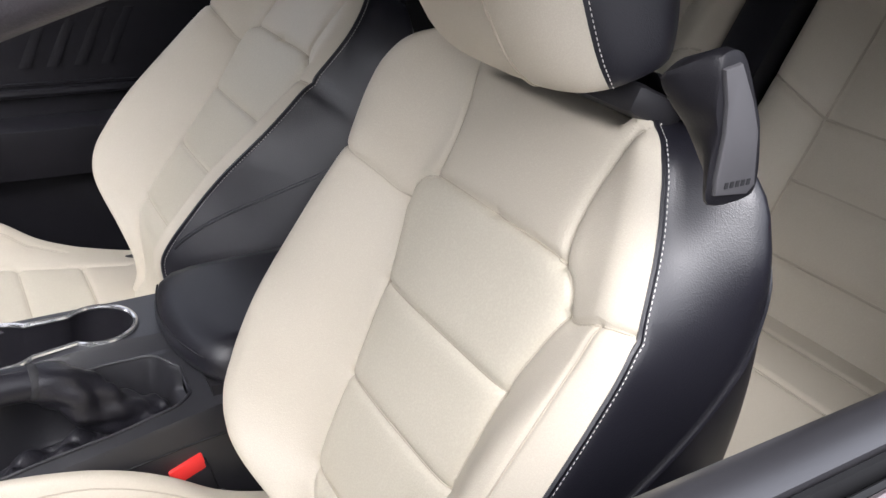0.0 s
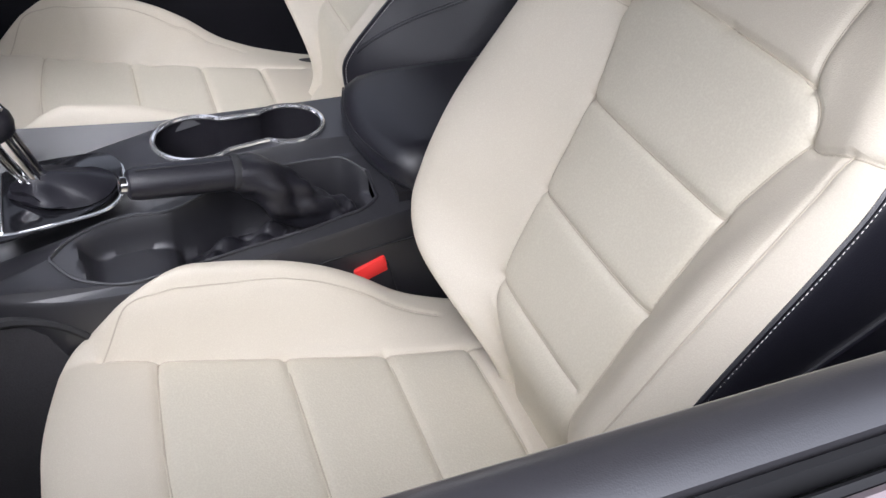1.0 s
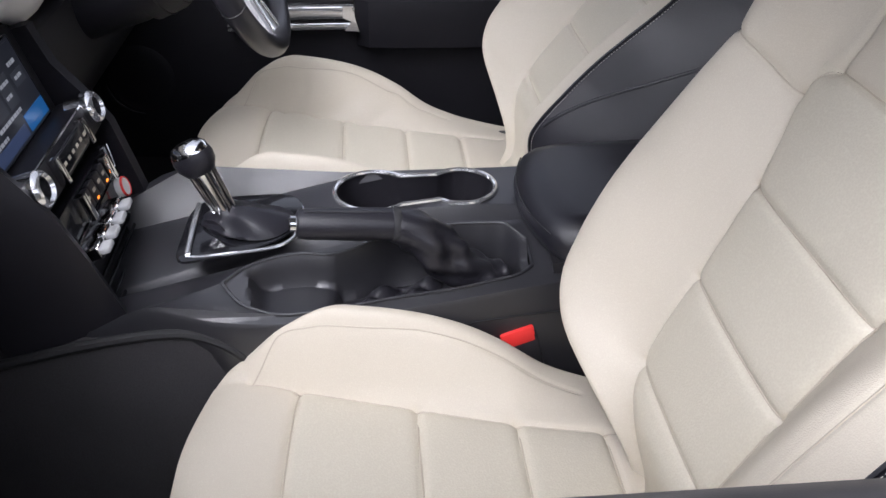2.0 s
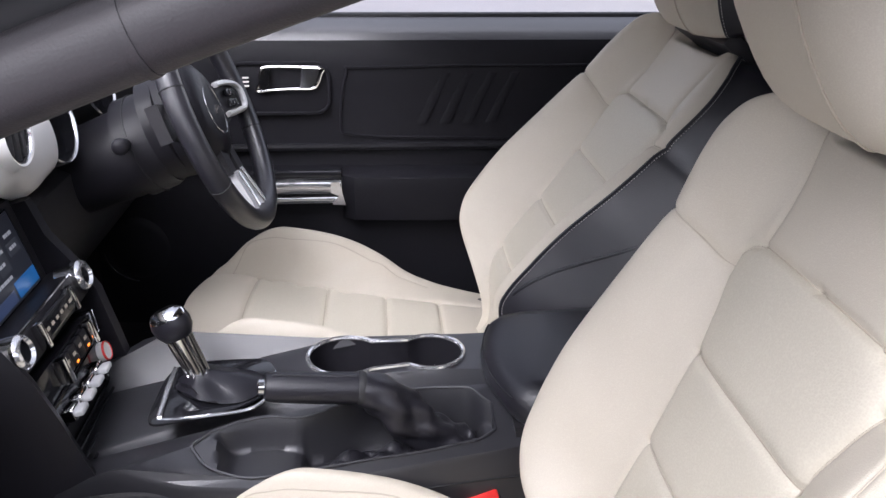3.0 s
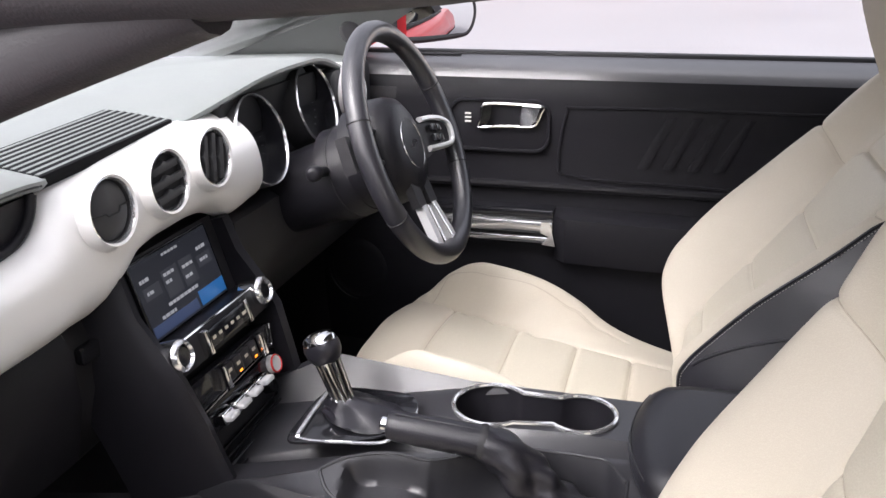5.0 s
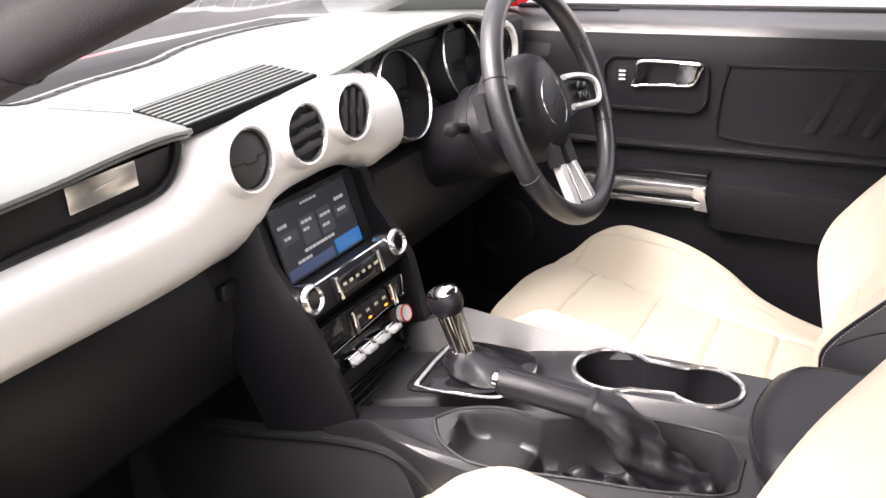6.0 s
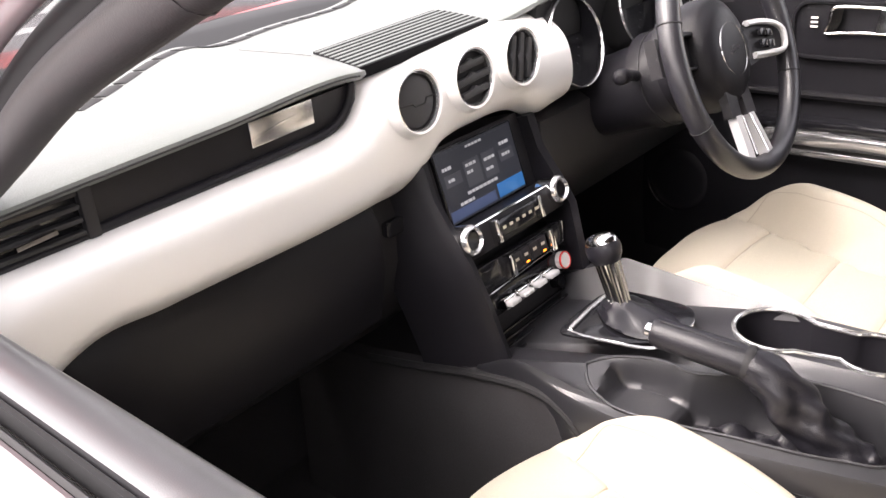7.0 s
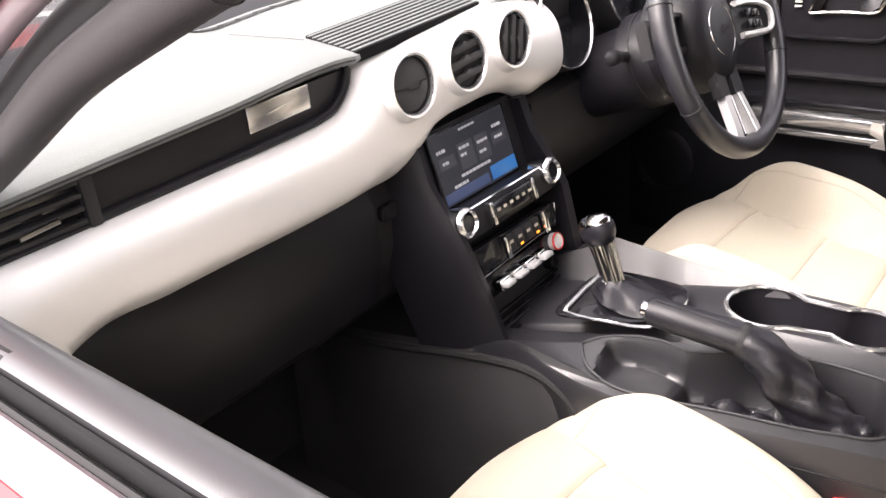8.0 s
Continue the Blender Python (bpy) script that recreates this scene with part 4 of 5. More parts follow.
part("console_side", loft([[(x, y, top_z(x, y)) for x, y in OUTER], [(x * 1.02, y, top_z(x, y) - 0.006) for x, y in OUTER], [(x * 1.02, y, top_z(x, y) - 0.05) for x, y in OUTER], [(x * 1.02, y, 0.24) for x, y in OUTER]], caps=False), CONSOLE_BLACK, console)
part("cup_well", well(CUPS, top_z, 0.085, 0.9), SOFT_BLACK, console, "deep black cup holder well")
part("cup_ring", tube([(x, y, top_z(x, y) + 0.0016) for x, y in CUPS], 0.0034, 8, True), POLISHED, console, "chrome cup holder ring")
part("brake_tray", loft(RECESS_ROWS, closed=False), CONSOLE_BLACK, console, "scooped tray in the console beside the handbrake", angle=50)
part("tray_rim", tube([(x, y, top_z(x, y) + 0.0008) for x, y in RECESS_RING], 0.0022, 6, True), CONSOLE_BLACK, console)
part("tunnel_trim", tube(spline([(-0.155, 0.78, 0.55), (-0.152, 0.69, 0.565), (-0.15, 0.59, 0.586), (-0.149, 0.5, 0.598), (-0.15, 0.45, 0.59), (-0.154, 0.41, 0.56), (-0.158, 0.38, 0.5)], 6), 0.006, 8), RUBBER, console)
part("tunnel_carpet", loft([[(-0.13, y, z + 0.008), (-0.15, y, z), (-0.16, y, z - 0.06), (-0.175, y, 0.24), (-0.1, y, 0.24)] for y, z in ((0.95, 0.52), (0.78, 0.543), (0.59, 0.58), (0.5, 0.592), (0.45, 0.584), (0.4, 0.5), (0.2, 0.45))]), DARK, console)
part("side_seam", tube([(1.02 * float(np.interp(y, [0, 0.09, 0.2, 0.32], [-0.113, -0.122, -0.139, -0.154])) - 0.0004, y, top_z(-0.14, y) - 0.032) for y in np.linspace(0.02, 0.32, 16)], 0.0012, 5), RUBBER, console)

# armrest
arm = thing("armrest", "black leather armrest lid on the console", "armrest")
ARM = [(0.055, 0.632), (0.07, 0.638), (0.08, 0.652), (0.083, 0.668), (0.078, 0.684), (0.062, 0.697), (0.035, 0.703), (-0.05, 0.706), (-0.2, 0.708)]
rows = []
for x in np.concatenate([[-0.112, -0.1115, -0.109, -0.103], np.linspace(-0.09, 0.1, 16), [0.112, 0.117, 0.119]]):
    end = max(0.0, (abs(float(x) - 0.0035) - 0.09) / 0.0255)
    drop = 1 - 0.55 * end ** 3
    rows.append([(float(x), y - 2.2 * (float(x) - 0.01) ** 2 - 0.012 * end ** 2, 0.632 + (z - 0.632) * 0.84 * drop) for y, z in ARM])
part("armrest_lid", loft(rows, closed=False), GRIP_LEATHER, arm, "padded black leather lid", angle=60)
part("armrest_skirt", loft([[(x, 0.05, 0.6), (x, 0.056, 0.64), (x, -0.2, 0.645), (x, -0.2, 0.6)] for x in (-0.104, 0.112)]), BLACK_PLASTIC, arm)
part("armrest_seam", tube([(float(x), 0.0805 - 2.2 * (float(x) - 0.01) ** 2, 0.672) for x in np.linspace(-0.09, 0.1, 24)], 0.0011, 5), RUBBER, arm)

# gear lever
gear = thing("gear_lever", "chrome gear lever with black leather knob and gaiter", "gear lever")
GP = smooth_ring([(-0.08, 0.486), (-0.03, 0.488), (0.018, 0.482), (0.04, 0.46), (0.046, 0.41), (0.044, 0.368), (0.026, 0.351), (0.0, 0.35), (-0.04, 0.366), (-0.064, 0.405), (-0.077, 0.45)], 5)
part("gear_plate", slab(GP, 0.0, 0.004, 0.001, Matrix.Translation((0, 0, 0.6525)) @ Matrix.Rotation(radians(-5), 4, "Y")), GLOSS_BLACK, gear)
FRAME_LINE = flat_spline([(-0.073, 0.478), (-0.074, 0.455), (-0.069, 0.42), (-0.061, 0.378), (-0.045, 0.358), (-0.02, 0.351), (0.0, 0.348), (0.022, 0.352), (0.037, 0.37), (0.04, 0.4), (0.037, 0.44), (0.031, 0.478)], 5)
part("gear_ring", tube([(x, y, 0.6545 + 0.075 * x) for x, y in FRAME_LINE], 0.0025, 8, flat=0.8), POLISHED, gear, "chrome frame round the gaiter")
part("gear_ring_inner", tube([(x * 0.8 - 0.002, 0.415 + (y - 0.415) * 0.8, 0.652 + 0.075 * x) for x, y in FRAME_LINE[30:]], 0.002, 6), POLISHED, gear)
part("gear_bar", tube([(-0.072, 0.476, 0.652), (-0.02, 0.477, 0.657), (0.03, 0.477, 0.659)], 0.0034, 8, flat=0.6), POLISHED, gear, "chrome bar across the front of the gaiter")
gaiter = []
for f, r, wob in ((0, 0.042, 0.0), (0.2, 0.041, 0.004), (0.35, 0.034, 0.005), (0.6, 0.03, 0.004), (0.8, 0.019, 0.003), (1.0, 0.012, 0)):
    cx, cy, cz = -0.012, 0.408 + 0.026 * f, 0.656 + 0.02 * f
    gaiter.append([(cx + (r + wob * math.sin(5 * a)) * math.cos(a), cy + (r * 1.25 + wob * math.cos(4 * a)) * math.sin(a), cz + 0.002 * math.sin(3 * a)) for a in np.linspace(0, 2 * math.pi, 33)[:-1]])
part("gaiter", loft(gaiter), GRIP_LEATHER, gear, "creased black leather gaiter")
KN = Vector((-0.004, 0.465, 0.736))
BASE = Vector((-0.011, 0.436, 0.667))
axis = (KN - BASE).normalized()
KM = Matrix.Translation(KN) @ axis.to_track_quat("Z", "Y").to_matrix().to_4x4()
part("gear_shaft", lathe([(0.011, -0.082), (0.0115, -0.05), (0.013, -0.02), (0.016, -0.01)], 24, KM), CHROME, gear, "chrome shaft")
for k in range(8):
    a = k * math.pi / 4
    part("shaft_rib", tube([KM @ Vector((0.0118 * math.cos(a), 0.0118 * math.sin(a), -0.08)), KM @ Vector((0.0145 * math.cos(a), 0.0145 * math.sin(a), -0.015))], 0.0022, 6), CHROME, gear)
part("gear_knob", lathe([(0.012, -0.02), (0.02, -0.016), (0.0265, -0.005), (0.028, 0.006), (0.026, 0.014)], 32, KM @ Matrix.Diagonal((0.77, 0.92, 0.9, 1))), GRIP_LEATHER, gear, "black leather knob")
part("knob_cap", lathe([(0.0262, 0.013), (0.0255, 0.019), (0.02, 0.025), (0.01, 0.028), (0, 0.0285)], 32, KM @ Matrix.Diagonal((0.77, 0.92, 0.9, 1))), CHROME, gear, "chrome cap")

# handbrake
brake = thing("handbrake", "black leather handbrake lever with chrome button and gaiter", "handbrake")
tip, heel = Vector((-0.102, 0.346, 0.706)), Vector((-0.09, 0.236, 0.693))
part("brake_grip", tube([tip + (heel - tip) * f for f in (0, 0.02, 0.1, 0.5, 0.9, 0.98, 1.0)], [0.012, 0.0155, 0.0175, 0.0185, 0.019, 0.0185, 0.016], 20), GRIP_LEATHER, brake)
part("grip_seam", tube([tip + (heel - tip) * f + Vector((-0.004, 0, 0.0182)) for f in (0.1, 0.5, 0.95)], 0.001, 5), RUBBER, brake)
part("brake_button", tube([tip + (tip - heel).normalized() * d for d in (-0.002, 0.006, 0.008)], [0.009, 0.009, 0.006], 16), CHROME, brake, "chrome release button")
spine = spline([(-0.09, 0.24, 0.693), (-0.0885, 0.218, 0.684), (-0.084, 0.194, 0.658), (-0.079, 0.17, 0.631), (-0.074, 0.14, 0.61), (-0.071, 0.115, 0.6), (-0.069, 0.1, 0.598)], 8)
sag = [(0, 0.019), (0.1, 0.021), (0.3, 0.025), (0.5, 0.024), (0.7, 0.021), (0.88, 0.017), (1, 0.012)]
boot = tube(spine, [float(curve_of(sag, k / (len(spine) - 1))) for k in range(len(spine))], 36)
boot.verts.ensure_lookup_table()
for k, c in enumerate(spine):
    f = k / (len(spine) - 1)
    for j in range(36):
        a = 2 * math.pi * j / 36
        fold = min(1, 3 * f) * (0.26 * abs(math.sin(1.5 * a + 6 * f)) + 0.16 * abs(math.sin(2.5 * a - 13 * f + 1)) + 0.07 * math.sin(26 * f + 2 * a) - 0.2)
        v = boot.verts[36 * k + j]
        v.co = c + (v.co - c) * (1 + fold)
part("brake_gaiter", boot, CREASED, brake, "creased black leather gaiter", angle=60)


def crumple(x, y):
    """Height of folded leather lying in the tray."""
    a = abs(math.sin(30 * x + 62 * y)) + abs(math.sin(85 * x - 34 * y + 0.4)) + 0.4 * math.sin(120 * x + 140 * y)
    return 0.009 * a + 0.003 * math.sin(60 * x) * math.sin(45 * y)


rows = []
for f in np.linspace(0, 1, 70):
    y = 0.104 + 0.19 * f
    xa, xb = -0.102 - 0.024 * f, float(np.interp(y, [0.1, 0.2, 0.235, 0.3], [-0.042, -0.045, -0.05, -0.078]))
    rows.append([(xa + (xb - xa) * g, y, 0.576 + crumple(xa + (xb - xa) * g, y) * min(1, 6 * g, 6 * (1 - g), 8 * f, 8 * (1 - f))) for g in np.linspace(0, 1, 50)])
part("gaiter_skirt", loft(rows, closed=False), CREASED, brake, "crumpled black leather lying in the tray", angle=70)
part("brake_collar", tube([heel + (tip - heel).normalized() * d for d in (-0.004, 0.0, 0.005)], [0.019, 0.021, 0.02], 20), RUBBER, brake)

# seat belt buckle beside the passenger cushion
buckle = thing("belt_buckle", "seat belt buckle with red release button", "seat belt")
BM = pose(-0.117, 0.095, 0.545, rx=-14, rz=8)
part("buckle_body", box(-0.012, 0.012, -0.024, 0.024, -0.06, 0.008, 0.004, m=BM), BLACK_PLASTIC, buckle)
part("buckle_button", box(-0.0125, 0.009, -0.021, 0.021, -0.006, 0.018, 0.003, m=BM), RED_PLASTIC, buckle, "bright red release button")
part("buckle_stalk", tube([(-0.125, 0.06, 0.5), (-0.13, 0.03, 0.4), (-0.135, 0.02, 0.3)], 0.008, 8), BLACK_PLASTIC, buckle)

# ---- steering wheel ----
WHEEL = Matrix.Translation((0.362, 0.458, 0.921)) @ Matrix.Rotation(radians(90 - 20.5), 4, "X")   # z towards the driver


def on_wheel(x, y, z=0.0):
    return WHEEL @ Vector((x, y, z))


wheel = thing("steering_wheel", "black leather steering wheel with silver spokes", "steering wheel")
rim = part("rim", tube([on_wheel(0.181 * math.cos(a), 0.181 * math.sin(a)) for a in np.linspace(0, 2 * math.pi, 73)[:-1]], 0.0165, 16, True), WHEEL_LEATHER, wheel)
for a in (158, 22, 205, 335):
    a = radians(a)
    c = Vector((0.181 * math.cos(a), 0.181 * math.sin(a), 0))
    e = Vector((math.cos(a), math.sin(a), 0))
    part("rim_seam", tube([WHEEL @ (c + 0.0167 * (math.cos(t) * e + math.sin(t) * Vector((0, 0, 1)))) for t in np.linspace(0, 2 * math.pi, 17)[:-1]], 0.0011, 5, True), RUBBER, rim)
part("rim_stitching", mesh_of(stitches([on_wheel(0.166 * math.cos(a), 0.166 * math.sin(a), 0.004) for a in np.linspace(radians(-25), radians(20), 20)], 0.004, 0.003, 0.0009), "stitching"), SEAM, rim)
FLAT = WHEEL
WHEEL = WHEEL @ pose(0, 0, 0.02, rz=-8)
HUB = WHEEL @ Matrix.Translation((0, 0, -0.05))
part("airbag_cover", lathe([(0, 0.031), (0.03, 0.03), (0.05, 0.026), (0.062, 0.017), (0.068, 0.002), (0.07, -0.02), (0.066, -0.05)], 48, HUB @ Matrix.Diagonal((1.08, 1.24, 1, 1))), SOFT_BLACK, wheel, "smooth black airbag cover")
emblem = part("emblem", lathe([(0.0392, 0.0288), (0.0399, 0.0297), (0.0406, 0.0284)], 40, HUB), POLISHED, wheel, "thin chrome ring emblem")
part("emblem_mark", slab([(-0.017, -0.005), (-0.005, 0.006), (0.014, 0.005), (0.019, 0.0), (0.005, -0.002), (-0.007, -0.008)], 0.0298, 0.0315, 0, HUB), CHROME, emblem)
part("hub_collar", lathe([(0.066, -0.03), (0.08, -0.036), (0.082, -0.06)], 40, HUB), SOFT_BLACK, wheel)
for sx in (-1, 1):
    dz = -0.03 if sx < 0 else 0.0
    spoke = part("spoke", loft([[on_wheel(sx * x, y0, z + dz), on_wheel(sx * x, y0, z - 0.018 + dz), on_wheel(sx * x, y1, z - 0.018 + dz), on_wheel(sx * x, y1, z + dz)] for x, y0, y1, z in ((0.055, -0.03, 0.034, -0.026), (0.1, -0.02, 0.034, -0.022), (0.14, -0.016, 0.03, -0.018), (0.172, -0.02, 0.034, -0.018))]), BLACK_PLASTIC, wheel)
    ring = [(sx * x, y, z + dz) for x, y, z in ((0.06, 0.034, -0.022), (0.1, 0.034, -0.018), (0.14, 0.027, -0.012), (0.155, 0.012, -0.008), (0.15, -0.014, -0.01), (0.11, -0.017, -0.016), (0.066, -0.016, -0.022))]
    part("spoke_trim", tube([WHEEL @ p for p in spline(ring, 5)], 0.0062, 8, flat=0.75), SILVER if sx > 0 else SOFT_BLACK, spoke, "silver spoke frame" if sx > 0 else "black spoke frame")
    for k, (x, y) in enumerate(() if sx < 0 else ((0.094, 0.017), (0.118, 0.015), (0.094, 0.0), (0.118, -0.002))):
        part("spoke_button", box(sx * x - 0.009, sx * x + 0.009, y - 0.006, y + 0.006, -0.02 + dz, -0.012 + dz, 0.002, m=WHEEL), GLOSS_BLACK, spoke)
    low = part("lower_spoke", loft([[on_wheel(sx * (x - hw), y, z), on_wheel(sx * (x - hw), y, z - 0.014), on_wheel(sx * (x + hw), y, z - 0.014), on_wheel(sx * (x + hw), y, z)] for x, y, hw, z in ((0.0215, -0.098, 0.009, -0.026), (0.024, -0.11, 0.009, -0.024), (0.03, -0.15, 0.0095, -0.016), (0.033, -0.172, 0.011, -0.014))]), SILVER, wheel, "silver lower spoke")
    part("spoke_root", loft([[on_wheel(sx * x, y, z), on_wheel(sx * x, y, z - 0.014), on_wheel(sx * (x + 0.03), y, z - 0.014), on_wheel(sx * (x + 0.03), y, z)] for x, y, z in ((0.008, -0.06, -0.03), (0.01, -0.1, -0.0265))]), BLACK_PLASTIC, low)
    part("spoke_edge", tube([on_wheel(sx * 0.0125, -0.1, -0.024), on_wheel(sx * 0.0195, -0.16, -0.012)], 0.0018, 6), POLISHED, low)
WHEEL = FLAT
column = thing("steering_column", "black steering column with stalks", "steering column")
part("column_shroud", loft([[on_wheel(r * math.cos(a), r * 0.92 * math.sin(a) - 0.012, z) for a in np.linspace(0, 2 * math.pi, 33)[:-1]] for r, z in ((0.062, -0.085), (0.078, -0.09), (0.082, -0.1), (0.084, -0.14))]), SOFT_BLACK, column, "rounded black column shroud")
part("column_body", loft([[on_wheel(r * math.cos(a), r * 0.95 * math.sin(a) - 0.016, z) for a in np.linspace(0, 2 * math.pi, 33)[:-1]] for r, z in ((0.07, -0.138), (0.072, -0.16), (0.07, -0.2), (0.068, -0.26))]), SOFT_BLACK, column)
part("shroud_seam", tube([on_wheel(0.0835 * math.cos(a), 0.077 * math.sin(a) - 0.012, -0.118) for a in np.linspace(0, 2 * math.pi, 41)[:-1]], 0.0012, 5, True), RUBBER, column)
for sx in (-1, 1):
    part("stalk", tube(spline([on_wheel(sx * 0.07, 0.008, -0.125), on_wheel(sx * 0.1, 0.014, -0.118), on_wheel(sx * 0.128, 0.018, -0.11), on_wheel(sx * 0.15, 0.02, -0.105), on_wheel(sx * 0.158, 0.02, -0.103)], 3), [0.008] * 6 + [0.01, 0.0115, 0.012, 0.012, 0.011, 0.009, 0.004], 12), SOFT_BLACK, column)
ped = thing("pedal", "black rubber brake pedal on its arm", "pedal")
part("pedal_pad", box(-0.05, 0.05, -0.008, 0.008, -0.035, 0.035, 0.006, m=pose(0.3, 0.93, 0.46, rx=-35)), RUBBER, ped)
part("pedal_arm", tube([(0.3, 0.94, 0.47), (0.3, 1.0, 0.6), (0.3, 1.05, 0.75)], 0.01, 8), RUBBER, ped)

# ---- driver's door ----
door = thing("driver_door", "black driver's door panel with chrome pull and handle", "car door")


def door_x(y, z):
    return float(curve_of([(0.25, 0.77), (0.5, 0.735), (0.6, 0.738), (0.7, 0.752), (0.8, 0.757), (0.9, 0.752), (0.94, 0.757), (0.97, 0.772), (0.99, 0.792), (1.0, 0.82)], z))


rows = []
for z in np.linspace(0.25, 1.0, 61):
    rows.append([(door_x(y, z) + 0.012 * max(0, y - 0.45), y, z) for y in np.linspace(-0.39, 0.80, 50)])
part("door_card", loft(rows[:58], closed=False), DOOR_BLACK, door, "black moulded door card")
part("door_cap", loft(rows[57:], closed=False), SILL_TRIM, door, "smooth black upper door edge")
part("door_top", loft([[(0.815, y, 0.985), (0.84, y, 0.988), (0.865, y, 0.975), (0.905, y, 0.9), (0.935, y, 0.75), (0.94, y, 0.55), (0.92, y, 0.3), (0.8, y, 0.3)] for y in (-0.39, 0.2, 0.85)]), RED_PAINT, door, "red outer skin")
part("belt_seal", box(0.822, 0.845, -0.4, 0.72, 0.985, 1.008, 0.006), RUBBER, door)
part("belt_slit", tube([(0.818, 0.60, 1.0), (0.818, 0.50, 1.0)], 0.006, 6, flat=0.4), RUBBER, door)
part("door_end", box(0.78, 0.84, -0.405, -0.39, 0.3, 1.002, 0.004), RUBBER, door)
INS = [(0.285, 0.80), (0.27, 0.903), (0.24, 0.912), (-0.1, 0.914), (-0.3, 0.9), (-0.32, 0.775), (0.1, 0.768), (0.26, 0.775)]
part("insert_edge", tube([(door_x(y, z) - 0.002, y, z) for y, z in smooth_ring(INS, 5)], 0.003, 6, True), DOOR_BLACK, door)
for k in range(4):
    y0 = 0.118 - 0.047 * k
    part("louvre", loft([[(0.752, y0 + dy + 0.014, z), (0.749, y0 + dy + 0.004, z), (0.752, y0 + dy - 0.006, z)] for dy, z in ((0.0, 0.798), (-0.02, 0.84), (-0.05, 0.9))]), DOOR_BLACK, door)
part("door_rail", tube([(0.748, y, 0.752) for y in (0.62, 0.3, -0.36)], 0.008, 8), DOOR_BLACK, door)
part("armrest_pad", loft([[(0.765, y, z1 - 0.11), (0.70 + dx, y, z1 - 0.10), (0.685 + dx, y, z1 - 0.03), (0.69 + dx, y, z1 - 0.006), (0.705 + dx, y, z1), (0.765, y, z1 + 0.004)] for y, dx, z1 in ((-0.38, 0.03, 0.705), (-0.2, 0.005, 0.705), (0.1, 0.0, 0.705), (0.26, 0.005, 0.707), (0.285, 0.03, 0.705))]), DOOR_BLACK, door, "padded black armrest")
pull = part("door_pull", box(0.705, 0.745, 0.285, 0.53, 0.664, 0.69, 0.004), POLISHED, door, "chrome door pull")
part("pull_lower", box(0.71, 0.745, 0.282, 0.53, 0.642, 0.656, 0.003), POLISHED, pull)
part("pull_end", loft([[(x, 0.291, 0.6895), (x, 0.279, 0.6405), (x, 0.306, 0.6425), (x, 0.293, 0.66), (x, 0.309, 0.6675), (x, 0.308, 0.6895)] for x in (0.703, 0.745)]), POLISHED, pull)
part("pull_gap", box(0.716, 0.74, 0.29, 0.53, 0.655, 0.665, 0), RUBBER, pull)
part("pull_pad", box(0.715, 0.76, 0.285, 0.55, 0.69, 0.712, 0.005), GLOSS_BLACK, door)
handle = part("handle_recess", slab(rounded(0.2, 0.1, 0.03, cx=0.405, cy=0.872), 0, 0.006, 0.002, Matrix.Translation((0.7505, 0, 0)) @ Matrix(((0, 0, 1, 0), (1, 0, 0, 0), (0, 1, 0, 0), (0, 0, 0, 1)))), DOOR_BLACK, door)
part("recess_edge", tube([(0.748, y, z) for y, z in rounded(0.2, 0.1, 0.03, cx=0.405, cy=0.872)], 0.004, 6, True), DOOR_BLACK, handle)
part("handle_frame", tube([(0.742, y, z) for y, z in smooth_ring([(0.447, 0.868), (0.44, 0.885), (0.438, 0.908), (0.425, 0.9155), (0.37, 0.9155), (0.318, 0.913), (0.32, 0.9), (0.326, 0.884), (0.338, 0.873), (0.38, 0.872), (0.42, 0.87)], 4)], 0.0032, 8, True), CHROME, handle, "chrome handle frame")
part("handle_lever", loft([[(x, 0.362, 0.874), (x, 0.357, 0.912), (x, 0.322, 0.91), (x, 0.33, 0.884), (x, 0.342, 0.875)] for x in (0.737, 0.746)]), CHROME, handle, "chrome door handle")
part("handle_edge", loft([[(x, 0.445, 0.87), (x, 0.438, 0.888), (x, 0.436, 0.908), (x, 0.418, 0.912), (x, 0.42, 0.89), (x, 0.428, 0.874)] for x in (0.739, 0.746)]), CHROME, handle)
for z in (0.878, 0.886, 0.894):
    part("lock_mark", box(0.744, 0.7475, 0.462, 0.474, z - 0.0015, z + 0.0015, 0), THREAD, handle)
part("door_pocket", loft([[(0.76, y, 0.3), (0.70, y, 0.31), (0.695, y, 0.42), (0.705, y, 0.428), (0.71, y, 0.42), (0.715, y, 0.34)] for y in (-0.3, 0.0, 0.4, 0.6)]), RUBBER, door)
speaker = part("speaker_grille", lathe([(0, 0.004), (0.05, 0.0035), (0.064, 0.001), (0.069, -0.004)], 48, pose(0.738, 0.714, 0.539, ry=-90)), DOOR_BLACK, door, "round dark speaker grille")
# only the arc where the speaker ring glints is built, in chrome
part("speaker_glint", tube([(0.7345, 0.714 + 0.071 * math.cos(radians(a)), 0.539 + 0.071 * math.sin(radians(a))) for a in np.linspace(-85, -5, 17)], 0.0022, 8), CHROME, speaker, "chrome arc standing for the glint on the speaker ring")
part("door_screw", lathe([(0, 0.002), (0.005, 0.0015), (0.006, 0)], 16, pose(0.772, -0.31, 0.967, ry=-65)), DOOR_BLACK, door)

